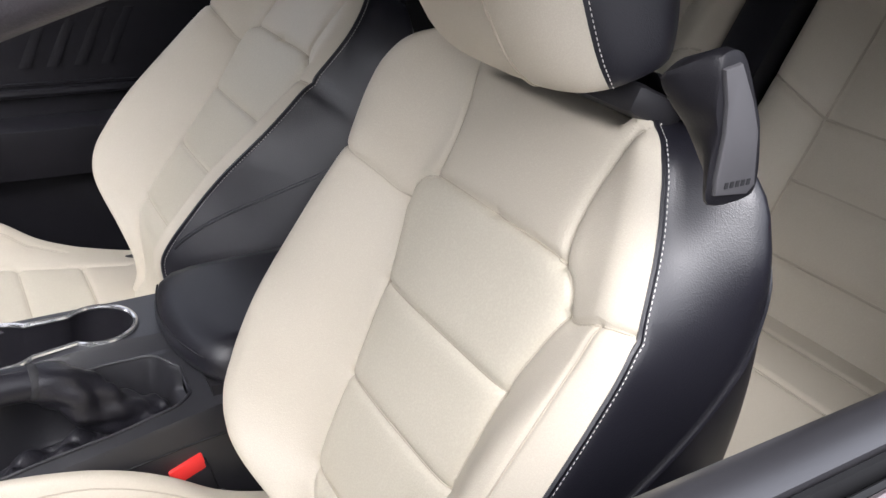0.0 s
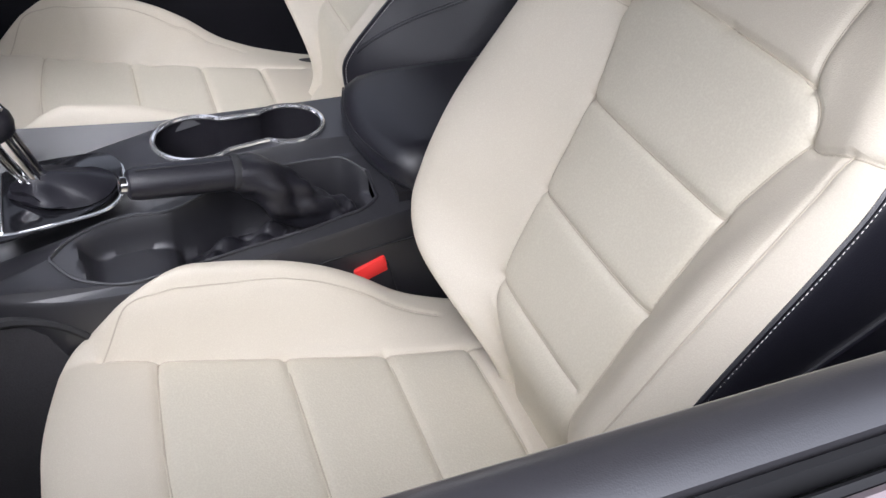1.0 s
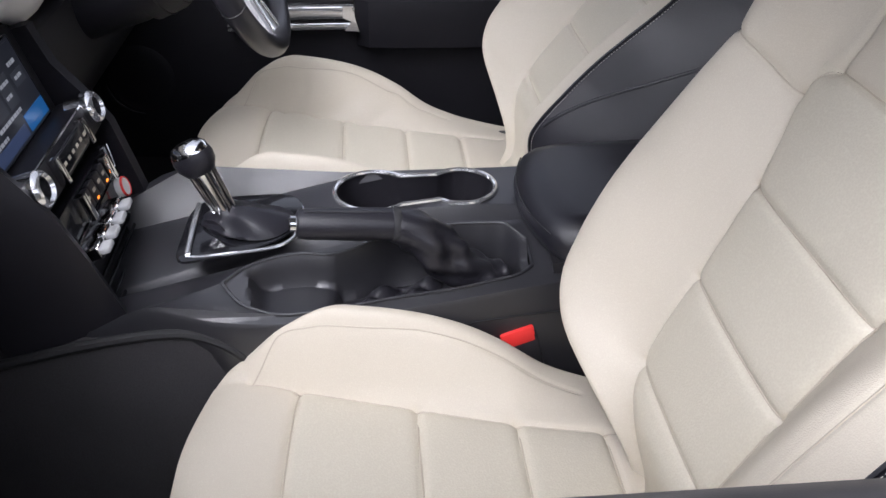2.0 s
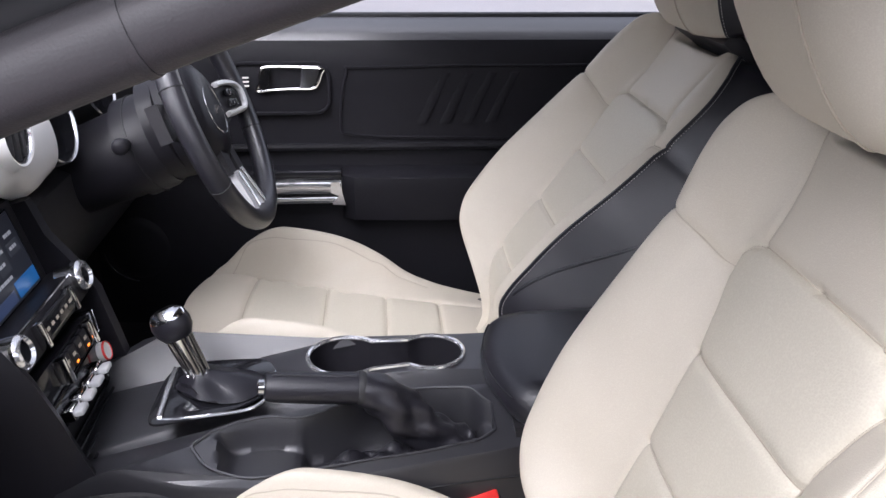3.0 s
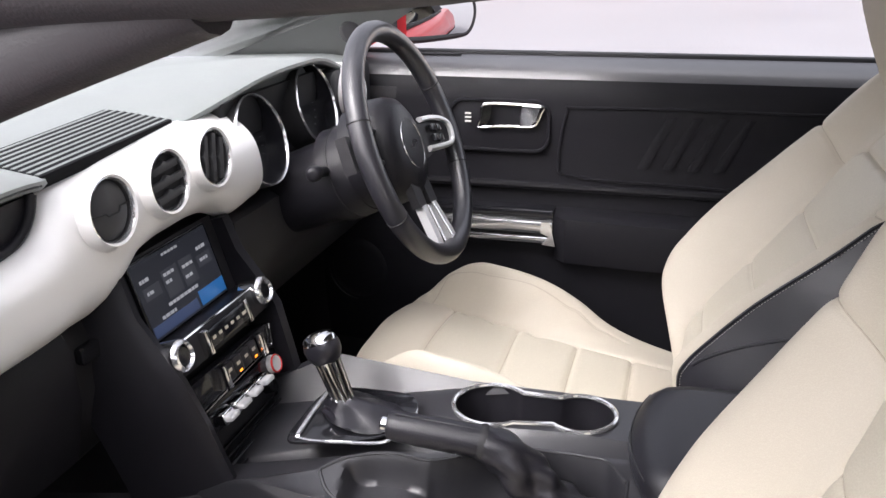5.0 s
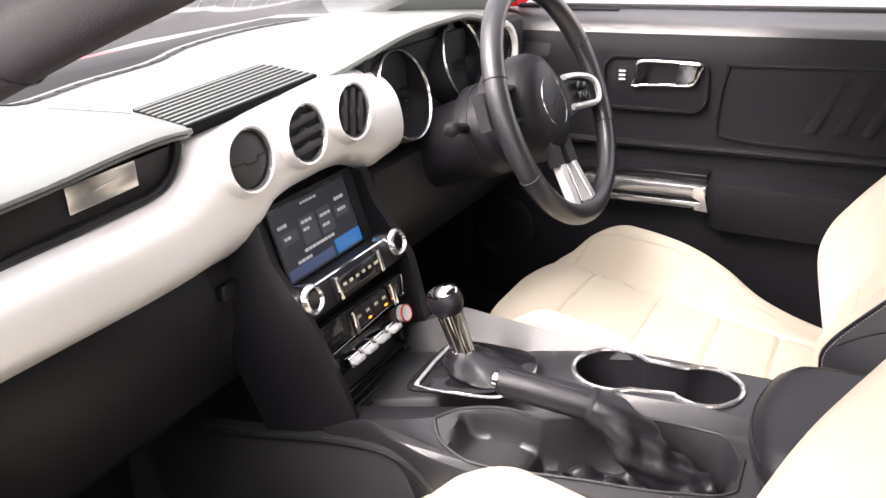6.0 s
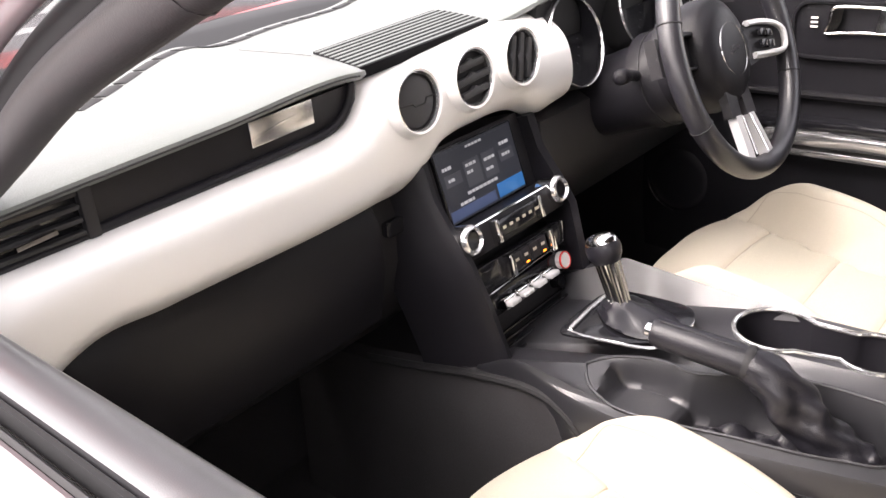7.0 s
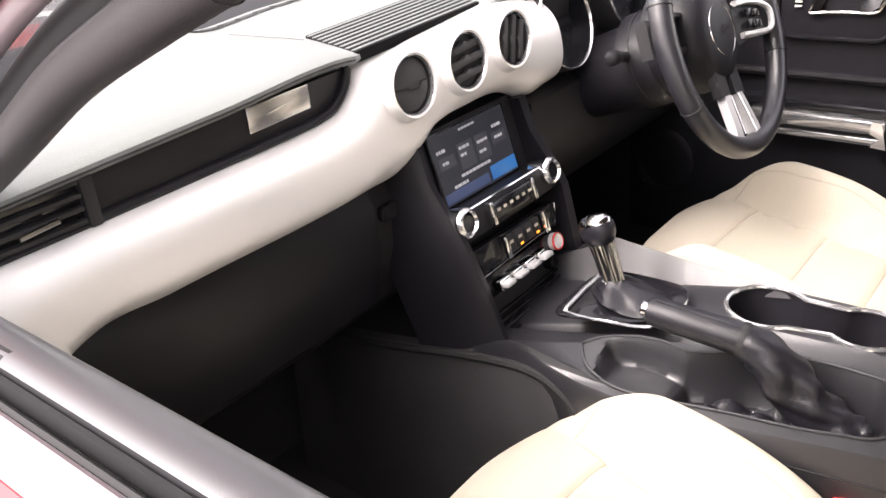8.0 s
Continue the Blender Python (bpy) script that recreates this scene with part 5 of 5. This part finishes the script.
# door mirror on the far side
mir = thing("door_mirror", "red door mirror with black edge", "car mirror")
MM = pose(0.947, 0.586, 1.068, rz=-38)
MO = smooth_ring([(-0.108, -0.005), (-0.1, -0.047), (-0.06, -0.053), (0.06, -0.05), (0.092, -0.038), (0.105, 0.0), (0.092, 0.045), (0.066, 0.064), (-0.04, 0.062), (-0.088, 0.045)], 4)
part("mirror_shell", loft([[MM @ Vector((x * s, 0.012 + dy, z * s)) for x, z in MO] for s, dy in ((1.0, 0.0), (1.02, 0.02), (0.95, 0.06), (0.7, 0.1), (0.3, 0.12))]), RED_PAINT, mir)
part("mirror_edge", tube([MM @ Vector((x, 0.01, z)) for x, z in MO], 0.007, 8, True), RUBBER, mir)
part("mirror_glass", slab([(x * 0.96, z * 0.96) for x, z in MO], 0, 0.004, 0.001, MM @ pose(0, 0.012, 0, rz=-3) @ FACE), MIRROR, mir)
part("mirror_arm", loft([[(0.83, 0.72 + d, 1.0), (0.9, 0.7 + d, 1.02), (0.9, 0.7 + d, 1.08), (0.83, 0.74 + d, 1.06)] for d in (0, 0.07)]), RED_PAINT, mir)


# ---- passenger's door ----
near_door = thing("passenger_door", "red passenger door with black sill trim, window lowered", "car door")
ys = np.linspace(-0.62, 0.86, 30)


def sill(y):
    return 0.97 + 0.004 * math.sin((y + 0.6) * 2)


part("door_card", loft([[(-0.69, y, 0.3), (-0.69, y, 0.86), (-0.70, y, sill(y) - 0.032), (-0.7085, y, sill(y) - 0.009), (-0.7145, y, sill(y) - 0.001), (-0.722, y, sill(y) + 0.001), (-0.738, y, sill(y) + 0.002), (-0.7435, y, sill(y) - 0.001), (-0.745, y, sill(y) - 0.01), (-0.745, y, 0.3)] for y in ys]), SILL_TRIM, near_door, "black door card with soft sill")
part("inner_seal", loft([[(-0.7455, y, sill(y) - 0.016), (-0.746, y, sill(y) - 0.003), (-0.75, y, sill(y) - 0.002), (-0.752, y, sill(y) - 0.018)] for y in ys]), RUBBER, near_door)
part("window_glass", loft([[(-0.7525, y, 0.5), (-0.7525, y, sill(y) - 0.012), (-0.756, y, sill(y) - 0.012), (-0.756, y, 0.5)] for y in ys]), GLASS, near_door)
part("outer_seal", loft([[(-0.7565, y, sill(y) - 0.02), (-0.7565, y, sill(y) - 0.006), (-0.7585, y, sill(y) - 0.004), (-0.7615, y, sill(y) - 0.005), (-0.762, y, sill(y) - 0.02)] for y in ys]), RUBBER, near_door)
part("door_skin", loft([[(-0.765, y, 0.3), (-0.765, y, sill(y) - 0.018), (-0.786, y, sill(y) - 0.015), (-0.798, y, sill(y) - 0.024), (-0.82, y, 0.9), (-0.85, y, 0.75), (-0.87, y, 0.3)] for y in ys]), RED_PAINT, near_door, "red painted outer skin")
# pale strip paints the sky's reflection along the top of the red skin
part("belt_sheen", loft([[(-0.7625, y, sill(y) - 0.017), (-0.7625, y, sill(y) - 0.004), (-0.766, y, sill(y) - 0.001), (-0.779, y, sill(y) - 0.004), (-0.7855, y, sill(y) - 0.016)] for y in ys]), TRIM_SHEEN, near_door, "pale strip standing for sky reflected in the red door edge")
part("sill_slot", tube([(-0.736, 0.44, 0.9735), (-0.737, 0.60, 0.9735)], 0.006, 6, flat=0.35), RUBBER, near_door)
part("lock_pin", lathe([(0, 0.012), (0.004, 0.011), (0.005, 0.0)], 12, pose(-0.73, -0.25, 0.972)), BLACK_PLASTIC, near_door)

# ---- windscreen pillars, header and roof ----
screen_frame = thing("windscreen_frame", "dark trimmed windscreen pillars and roof rails", "car frame")
LOWER = [(0.9, 0.88), (0.8, 0.925), (0.66, 0.985), (0.55, 1.042), (0.45, 1.096), (0.36, 1.134), (0.29, 1.161), (0.24, 1.179), (0.19, 1.196)]


def pillar_line(x, lift, back, flip=1):
    return spline([(x * flip + (0.05 if flip < 0 else 0), y + back, z + lift) for y, z in LOWER], 5)


for flip in (1,):
    p = part("pillar_seal", tube(pillar_line(-0.65, 0.017, 0.0, flip), 0.0165, 16), PILLAR, screen_frame, "dark grey rubber pillar seal")
    part("pillar_gap", tube(pillar_line(-0.645, 0.036, 0.006, flip), 0.0145, 10), RUBBER, screen_frame)
    # pale colour here stands for sky reflected on the outer pillar
    part("pillar_trim", tube(pillar_line(-0.672, 0.0515, 0.01, flip), 0.0085, 12), TRIM_SHEEN, screen_frame, "pale pillar strip, reflected sky put into its colour")
    part("pillar_lip", tube(pillar_line(-0.674, 0.0615, 0.012, flip), 0.003, 8), RUBBER, screen_frame)
    part("pillar_paint", tube(pillar_line(-0.685, 0.08, 0.022, flip), 0.022, 12), RED_PAINT, screen_frame, "red painted outer pillar")
    for k in (30,):
        q = pillar_line(-0.65, 0.017, 0.0, flip)
        d = (q[k + 1] - q[k - 1]).normalized()
        part("seal_joint", tube([q[k] - 0.0018 * d, q[k] + 0.0018 * d], 0.0172, 14), PILLAR, p)
    s, o = 1, 0
    part("roof_rail", tube(spline([(-0.66 * s + o, 0.26, 1.218), (-0.655 * s + o, 0.15, 1.224), (-0.65 * s + o, 0.05, 1.234), (-0.61 * s + o, -0.15, 1.26), (-0.59 * s + o, -0.5, 1.275), (-0.57 * s + o, -1.0, 1.25)], 6), 0.02, 12), PILLAR, screen_frame)
part("far_pillar", loft([[(xa, ya, za), (xa + 0.012, ya - 0.3 * (ya - yb), za + 0.3 * (zb - za) + 0.012), (xb, yb, zb), (xb + 0.06, yb + 0.02, zb), (xa + 0.07, ya + 0.04, za)] for xa, ya, za, xb, yb, zb in ((0.74, 1.2, 0.95, 0.80, 0.86, 0.94), (0.70, 1.03, 1.005, 0.76, 0.70, 1.018), (0.68, 0.75, 1.112, 0.74, 0.55, 1.11), (0.655, 0.45, 1.215, 0.70, 0.32, 1.19), (0.64, 0.25, 1.25, 0.68, 0.2, 1.215))]), material("grey_pillar_cover", (0.12, 0.125, 0.122), 0.5, grain=0.1, stain=0.08), screen_frame, "grey far pillar cover")
part("far_rail", tube(spline([(0.69, 0.25, 1.225), (0.69, 0.05, 1.24), (0.66, -0.3, 1.265), (0.62, -1.0, 1.25)], 6), 0.02, 12), PILLAR, screen_frame)
part("corner_trim", tube(spline([(-0.668, 0.318, 1.236), (-0.662, 0.305, 1.222), (-0.66, 0.262, 1.229), (-0.657, 0.215, 1.222), (-0.655, 0.17, 1.234)], 5), 0.0032, 8), TRIM_SHEEN, screen_frame)
part("tweeter", lathe([(0, 0.006), (0.02, 0.005), (0.025, 0)], 24, pose(0.722, 0.70, 1.05, rx=35, ry=-50)), RUBBER, screen_frame)
part("header", tube([(-0.63, 0.245, 1.235), (0.02, 0.27, 1.275), (0.68, 0.245, 1.235)], 0.03, 10), PILLAR, screen_frame)
glass_sheet = grow(bmesh.new(), [(x, y, z + d) for d in (0, 0.005) for x, y, z in ((-0.62, 0.92, 1.0), (-0.2, 1.09, 1.012), (0.2, 1.16, 1.015), (0.55, 1.14, 1.012), (0.7, 0.98, 1.0), (0.66, 0.27, 1.245), (0.3, 0.29, 1.27), (0.02, 0.3, 1.275), (-0.3, 0.29, 1.27), (-0.6, 0.27, 1.245))], [(k + a, k + a + 1, k + 8 - a, k + 9 - a)[::(1 if k else -1)] for k in (0, 10) for a in range(4)] + [(a, (a + 1) % 10, (a + 1) % 10 + 10, a + 10) for a in range(10)])
ws = tagged(part("windscreen", glass_sheet, GLASS, None, "clear laminated windscreen glass"), kind="structure", category="window")
ws.visible_shadow = False
tagged(part("roof", loft([[(-0.62, y, z), (0.02, y, z + 0.045), (0.66, y, z), (0.66, y, z + 0.02), (0.02, y, z + 0.07), (-0.62, y, z + 0.02)] for y, z in ((0.22, 1.25), (-0.3, 1.29), (-0.9, 1.27), (-1.1, 1.24))]), LINER, None, "closed car roof lined in grey cloth"), kind="structure", category="roof")
part("bonnet", loft([[(-0.8, y, z - 0.05), (-0.72, y, z - 0.02), (-0.5, y, z - 0.005), (-0.3, y, z + 0.02), (0.02, y, z + 0.005), (0.34, y, z + 0.02), (0.54, y, z - 0.005), (0.76, y, z - 0.02), (0.84, y, z - 0.05), (0.8, y, z - 0.1), (-0.76, y, z - 0.1)] for y, z in ((1.3, 0.945), (1.7, 0.92), (2.1, 0.87), (2.45, 0.8), (2.52, 0.76))]), RED_PAINT, screen_frame, "red bonnet")
for d, x in ((-1, -0.8), (1, 0.84)):
    part("front_wing", loft([[(x + d * 0.005, y, 0.3), (x + d * w, y, 0.3), (x + d * (w + 0.02), y, 0.6), (x + d * w, y, z - 0.12), (x + d * 0.02, y, z - 0.05), (x + d * 0.005, y, z - 0.08)] for y, w, z in ((0.87, 0.06, 0.96), (1.3, 0.09, 0.945), (1.9, 0.11, 0.9), (2.4, 0.06, 0.81), (2.55, -0.02, 0.74))]), RED_PAINT, screen_frame)
part("front_bumper", loft([[(-0.86 + c, y, 0.22), (-0.8 + c, y, z), (0.02, y, z + 0.02), (0.84 - c, y, z), (0.9 - c, y, 0.22)] for y, z, c in ((2.45, 0.78, 0.0), (2.6, 0.74, 0.03), (2.7, 0.6, 0.1), (2.72, 0.4, 0.14))]), RED_PAINT, screen_frame)
part("cowl", loft([[(x, 1.03 + 0.16 * (1 - ((x - 0.02) / 0.8) ** 2), 0.985), (x, 1.36, 0.97), (x, 1.36, 0.9), (x, 1.03, 0.9)] for x in np.linspace(-0.74, 0.78, 13)]), RUBBER, screen_frame)

# body behind the doors
quarter = thing("rear_quarter", "red rear bodywork with dark inner trim", "car body")
for d, x0 in ((-1, -0.70), (1, 0.74)):
    y0 = -0.63 if d < 0 else -0.41
    part("quarter_panel", loft([[(x0, y, 0.3), (x0 + d * w, y, 0.3), (x0 + d * (w + 0.03), y, 0.55), (x0 + d * (w + 0.02), y, 0.78), (x0 + d * (w - 0.06), y, z - 0.03), (x0 + d * 0.05, y, z), (x0, y, z - 0.01)] for y, w, z in ((y0, 0.16, 0.97), (-1.0, 0.2, 0.985), (-1.4, 0.23, 0.985), (-1.9, 0.2, 0.97), (-2.05, 0.14, 0.93))]), RED_PAINT, quarter)
    part("quarter_trim", box(min(x0 - d * 0.01, x0 - d * 0.04), max(x0 - d * 0.01, x0 - d * 0.04), -1.5, y0 - 0.005, 0.3, 0.97, 0.01), SOFT_BLACK, quarter)
    for y in (-1.35, 1.5):
        wheel_ob = part("road_wheel", lathe([(0.2, -0.1), (0.31, -0.1), (0.335, -0.06), (0.335, 0.06), (0.31, 0.1), (0.2, 0.1)], 32, pose(x0 + d * 0.14, y, 0.335, ry=90)), RUBBER, quarter, "black road tyre")
        part("rim", lathe([(0, 0.09), (0.05, 0.1), (0.2, 0.085), (0.215, 0.1), (0.215, -0.1), (0.2, -0.085), (0, -0.09)], 24, pose(x0 + d * 0.14, y, 0.335, ry=90)), BRUSHED, wheel_ob)
part("boot_lid", loft([[(-0.7, y, z), (0.02, y, z + 0.02), (0.74, y, z), (0.74, y, z - 0.3), (-0.7, y, z - 0.3)] for y, z in ((-1.68, 0.96), (-2.0, 0.94), (-2.1, 0.9))]), RED_PAINT, quarter)
# unseen hood rear and sides, added to keep light off the rear bench
part("rear_light_block", loft([[(-0.66, y, z - 0.02), (-0.6, y, z), (0.02, y, z + 0.03), (0.64, y, z), (0.7, y, z - 0.02), (0.7, y, z + 0.0), (0.02, y, z + 0.05), (-0.66, y, z + 0.0)] for y, z in ((-1.08, 1.235), (-1.4, 1.12), (-1.7, 0.96))]), CLOTH, quarter, "unseen closed hood rear, added to keep light off the bench")
for x, d in ((-0.63, -1), (0.67, 1)):
    part("side_light_block", grow(bmesh.new(), [(x + d * 0.07, -0.46, 0.96), (x + d * 0.07, -1.7, 0.96), (x, -1.08, 1.26), (x, -0.4, 1.28), (x + d * 0.075, -0.46, 0.96), (x + d * 0.075, -1.7, 0.96), (x + d * 0.005, -1.08, 1.26), (x + d * 0.005, -0.4, 1.28)], [(0, 1, 2, 3), (7, 6, 5, 4), (0, 3, 7, 4), (3, 2, 6, 7), (2, 1, 5, 6)]), CLOTH, quarter)
part("hood_top", loft([[(-0.63, y, z + 0.021), (0.02, y, z + 0.071), (0.67, y, z + 0.021), (0.67, y, z + 0.03), (0.02, y, z + 0.08), (-0.63, y, z + 0.03)] for y, z in ((0.24, 1.25), (-0.3, 1.29), (-0.9, 1.27), (-1.1, 1.24))]), CLOTH, quarter)
part("parcel_shelf", box(-0.68, 0.72, -1.7, -1.02, 0.93, 0.96, 0.01), SOFT_BLACK, quarter)
part("boot_wall", box(-0.68, 0.72, -1.72, -1.69, 0.3, 0.95, 0.01), BLACK_PLASTIC, quarter)

# ---- rear bench ----
rear = thing("rear_bench", "cream leather rear bench with stitched panels behind the front seats", "bench")
RB = pose(-0.30, -0.80, 0.78, rx=27)


def bench_side(x0, x1, m, seams, depth, v0, v1):
    nu, nv = 60, 90
    u = np.linspace(x0, x1, nu)[None, :] * np.ones((nv, 1))
    v = np.linspace(v0, v1, nv)[:, None] * np.ones((1, nu))
    c, h = (x0 + x1) / 2, (x1 - x0) / 2
    a = np.abs(u - c) / h
    n = 0.04 * smooth((a - 0.55) / 0.3) - 0.05 * np.clip((a - 0.85) / 0.15, 0, 1) ** 2
    e = np.clip((v - v1 + 0.03) / 0.03, 0, 1)
    n = n - 0.04 * e ** 2
    for line in seams:
        n = n - 0.006 * np.exp(-(seg_distance(u, v, line) / 0.005) ** 2)
    return u, n, v


for x0, x1 in ((-0.34, 0.24), (0.36, 0.92)):
    c = (x0 + x1) / 2
    h = (x1 - x0) / 2
    lines = [[(c - 0.6 * h, z), (c + 0.6 * h, z)] for z in (-0.2, -0.09, 0.02, 0.12)] + [[(c - 0.6 * h, -0.3), (c - 0.6 * h, 0.3)], [(c + 0.6 * h, -0.3), (c + 0.6 * h, 0.3)], [(c - 0.93 * h, 0.155), (c - 0.6 * h, 0.12)], [(c + 0.93 * h, 0.155), (c + 0.6 * h, 0.12)]]
    u, n, v = bench_side(x0, x1, RB, lines, 0.1, -0.3, 0.34)
    for me in sheet_parts(u, n, v, np.zeros((u.shape[0] - 1, u.shape[1] - 1), int)).values():
        ob = part("rear_backrest", me, CREAM, rear)
        ob.matrix_basis = RB
    for line in lines:
        pts = [Vector((a, 0.001 - 0.004, b)) for a, b in flat_spline(line, 8)]
        ob = part("seam", tube([(p.x, float(0.04 * smooth(np.array((abs(p.x - c) / h - 0.55) / 0.3)) - 0.05 * np.clip((abs(p.x - c) / h - 0.85) / 0.15, 0, 1) ** 2) - 0.0045, p.z) for p in pts], 0.0022, 5), SEAM, rear)
        ob.matrix_basis = RB
    CM = Matrix(((-1, 0, 0, 0.28), (0, -0.17, 0.985, -0.62), (0, 0.985, 0.17, 0.645), (0, 0, 0, 1)))
    u, n, v = bench_side(x0, x1, CM, [[(c - 0.6 * h, z), (c + 0.6 * h, z)] for z in (-0.05, 0.07)] + [[(c - 0.6 * h, -0.2), (c - 0.6 * h, 0.3)], [(c + 0.6 * h, -0.2), (c + 0.6 * h, 0.3)]], 0.1, -0.15, 0.34)
    for me in sheet_parts(u, n, v, np.zeros((u.shape[0] - 1, u.shape[1] - 1), int)).values():
        ob = part("rear_cushion", me, CREAM, rear)
        ob.matrix_basis = CM
    for z in (-0.05, 0.07):
        ob = part("seam", tube([(c - 0.6 * h, -0.0045, z), (c + 0.6 * h, -0.0045, z)], 0.0022, 5), SEAM, rear)
        ob.matrix_basis = CM
part("bench_shell", box(-0.68, 0.68, -0.1, -0.06, -0.35, 0.33, 0.02, m=pose(0.02, -0.80, 0.78, rx=27)), BLACK_PLASTIC, rear)
part("bench_centre", box(-0.05, 0.05, -0.05, 0.03, -0.3, 0.33, 0.02, m=pose(0.0, -0.80, 0.78, rx=27)), BLACK_LEATHER, rear)

# belt guide on the passenger seat's shoulder
guide = thing("belt_guide", "black seat belt guide with grey face on the seat shoulder", "seat belt")
GO = [(-0.118, 1.128), (-0.137, 1.13), (-0.156, 1.102), (-0.168, 1.08), (-0.177, 1.042), (-0.168, 1.031), (-0.134, 1.032), (-0.128, 1.05), (-0.126, 1.08), (-0.119, 1.1)]
SIDE = Matrix(((0, 0, 1, 0), (1, 0, 0, 0), (0, 1, 0, 0), (0, 0, 0, 1)))
GI = [(-0.101, 1.113), (-0.12, 1.123), (-0.142, 1.115), (-0.157, 1.08), (-0.172, 1.04), (-0.168, 1.027), (-0.155, 1.026), (-0.143, 1.047), (-0.126, 1.077), (-0.109, 1.097)]


def guide_ring(k, s):
    ring = [(a + (c - a) * k, b + (d - b) * k) for (a, b), (c, d) in zip(GO, GI)]
    cy, cz = np.mean(np.array(ring), axis=0)
    return [(p.x, p.y) for p in spline([(cy + (a - cy) * s, cz + (b - cz) * s, 0) for a, b in ring], 4, True)]


part("guide_body", loft([[(-0.583 + (x + 0.583) * min(1, max(0.4, 0.4 + 7.5 * (z - 1.03))), y, z) for y, z in guide_ring(k, s)] for x, k, s in ((-0.583, 0.0, 0.9), (-0.581, 0.0, 0.97), (-0.574, 0.1, 1.0), (-0.566, 0.5, 1.0), (-0.555, 0.9, 0.96), (-0.55, 1.0, 0.88))]), SOFT_BLACK, guide)
part("guide_face", slab([(-0.119, 1.121), (-0.133, 1.124), (-0.15, 1.1), (-0.161, 1.08), (-0.17, 1.043), (-0.164, 1.037), (-0.134, 1.04), (-0.132, 1.05), (-0.131, 1.081), (-0.127, 1.1)], -0.5865, -0.581, 0.002, SIDE), material("grey_plastic", (0.07, 0.068, 0.073), 0.45, stain=0.1), guide, "grey plastic face")
for k in range(5):
    part("guide_mark", box(-0.5871, -0.5865, -0.163 + 0.005 * k, -0.16 + 0.005 * k, 1.0445, 1.0485, 0), RUBBER, guide)


# ---- far side of the yard ----
def parked_car(at, turn):
    car = thing("parked_car", "dark parked car across the yard", "car", at=at)
    m = pose(*at, rz=turn)
    part("car_body", loft([[m @ Vector((x * s, y, z)) for x, z in ((-0.9, 0.3), (-0.92, 0.55), (-0.85, h), (-0.6, t), (0.6, t), (0.85, h), (0.92, 0.55), (0.9, 0.3))] for y, s, h, t in ((-2.2, 0.85, 0.6, 0.68), (-2.1, 0.98, 0.75, 0.85), (-1.0, 1.0, 0.85, 0.95), (-0.5, 1.0, 0.9, 1.4), (1.2, 1.0, 0.9, 1.42), (2.0, 0.98, 0.85, 0.95), (2.2, 0.85, 0.6, 0.7))]), GLOSS_BLACK, car)
    part("car_bumper", box(-0.88, 0.88, -2.28, -2.1, 0.22, 0.5, 0.05, m=m), BLACK_PLASTIC, car)
    part("number_plate", box(-0.26, 0.26, -2.3, -2.28, 0.4, 0.51, 0.004, m=m), THREAD, car)
    for x in (-0.82, 0.82):
        for y in (-1.4, 1.4):
            w = part("wheel", lathe([(0.2, -0.1), (0.3, -0.1), (0.32, -0.06), (0.32, 0.06), (0.3, 0.1), (0.2, 0.1)], 24, m @ pose(x, y, 0.32, ry=90)), RUBBER, car)
            part("rim", lathe([(0, 0.08), (0.18, 0.09), (0.2, 0.1), (0.2, -0.1), (0, -0.08)], 24, m @ pose(x, y, 0.32, ry=90)), BRUSHED, w)
    return car


parked_car((27.6, 0.35, 0), -90)
bin_ = thing("waste_bin", "blue plastic waste container on the yard", "bin")
part("bin_body", loft([[(27.2 - s * 0.5, -3.0 - s * 0.8, z), (27.2 + s * 0.5, -3.0 - s * 0.8, z), (27.2 + s * 0.5, -3.0 + s * 0.8, z), (27.2 - s * 0.5, -3.0 + s * 0.8, z)] for s, z in ((0.9, 0.08), (1.0, 1.0), (1.05, 1.05))]), BLUE, bin_)
part("bin_lid", box(26.65, 27.75, -3.85, -2.15, 1.05, 1.2, 0.04), BLUE, bin_)
for x in (26.8, 27.6):
    for y in (-3.6, -2.4):
        part("castor", lathe([(0, 0.04), (0.06, 0.04), (0.06, -0.04), (0, -0.04)], 12, pose(x, y, 0.06, rx=90)), RUBBER, bin_)
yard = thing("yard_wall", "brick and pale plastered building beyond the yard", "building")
part("brick_pier", box(25.2, 25.8, -6.0, -5.2, 0, 2.6, 0.01), BRICK, yard)
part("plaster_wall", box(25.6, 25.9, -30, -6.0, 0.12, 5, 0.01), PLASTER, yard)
part("brick_wall", box(29.6, 29.9, -5.2, 18, 0, 4, 0.01), BRICK, yard)
part("footing", box(25.0, 25.6, -30, -5.0, 0, 0.12, 0.01), CONCRETE, yard)
for x, y, rot in ((25.0, -1.7, 62),):
    tagged(part("painted_line", flat_sheet(-1.4, 1.4, -0.05, 0.05, 0.004), THREAD, None, "worn white parking line on asphalt"), kind="structure", category="road marking").matrix_basis = pose(x, y, 0, rz=rot)
tagged(part("kerb", box(26.2, 26.45, -6.0, -1.9, 0.0, 0.1, 0.02), CONCRETE, None, "pale concrete kerb"), kind="structure", category="kerb")
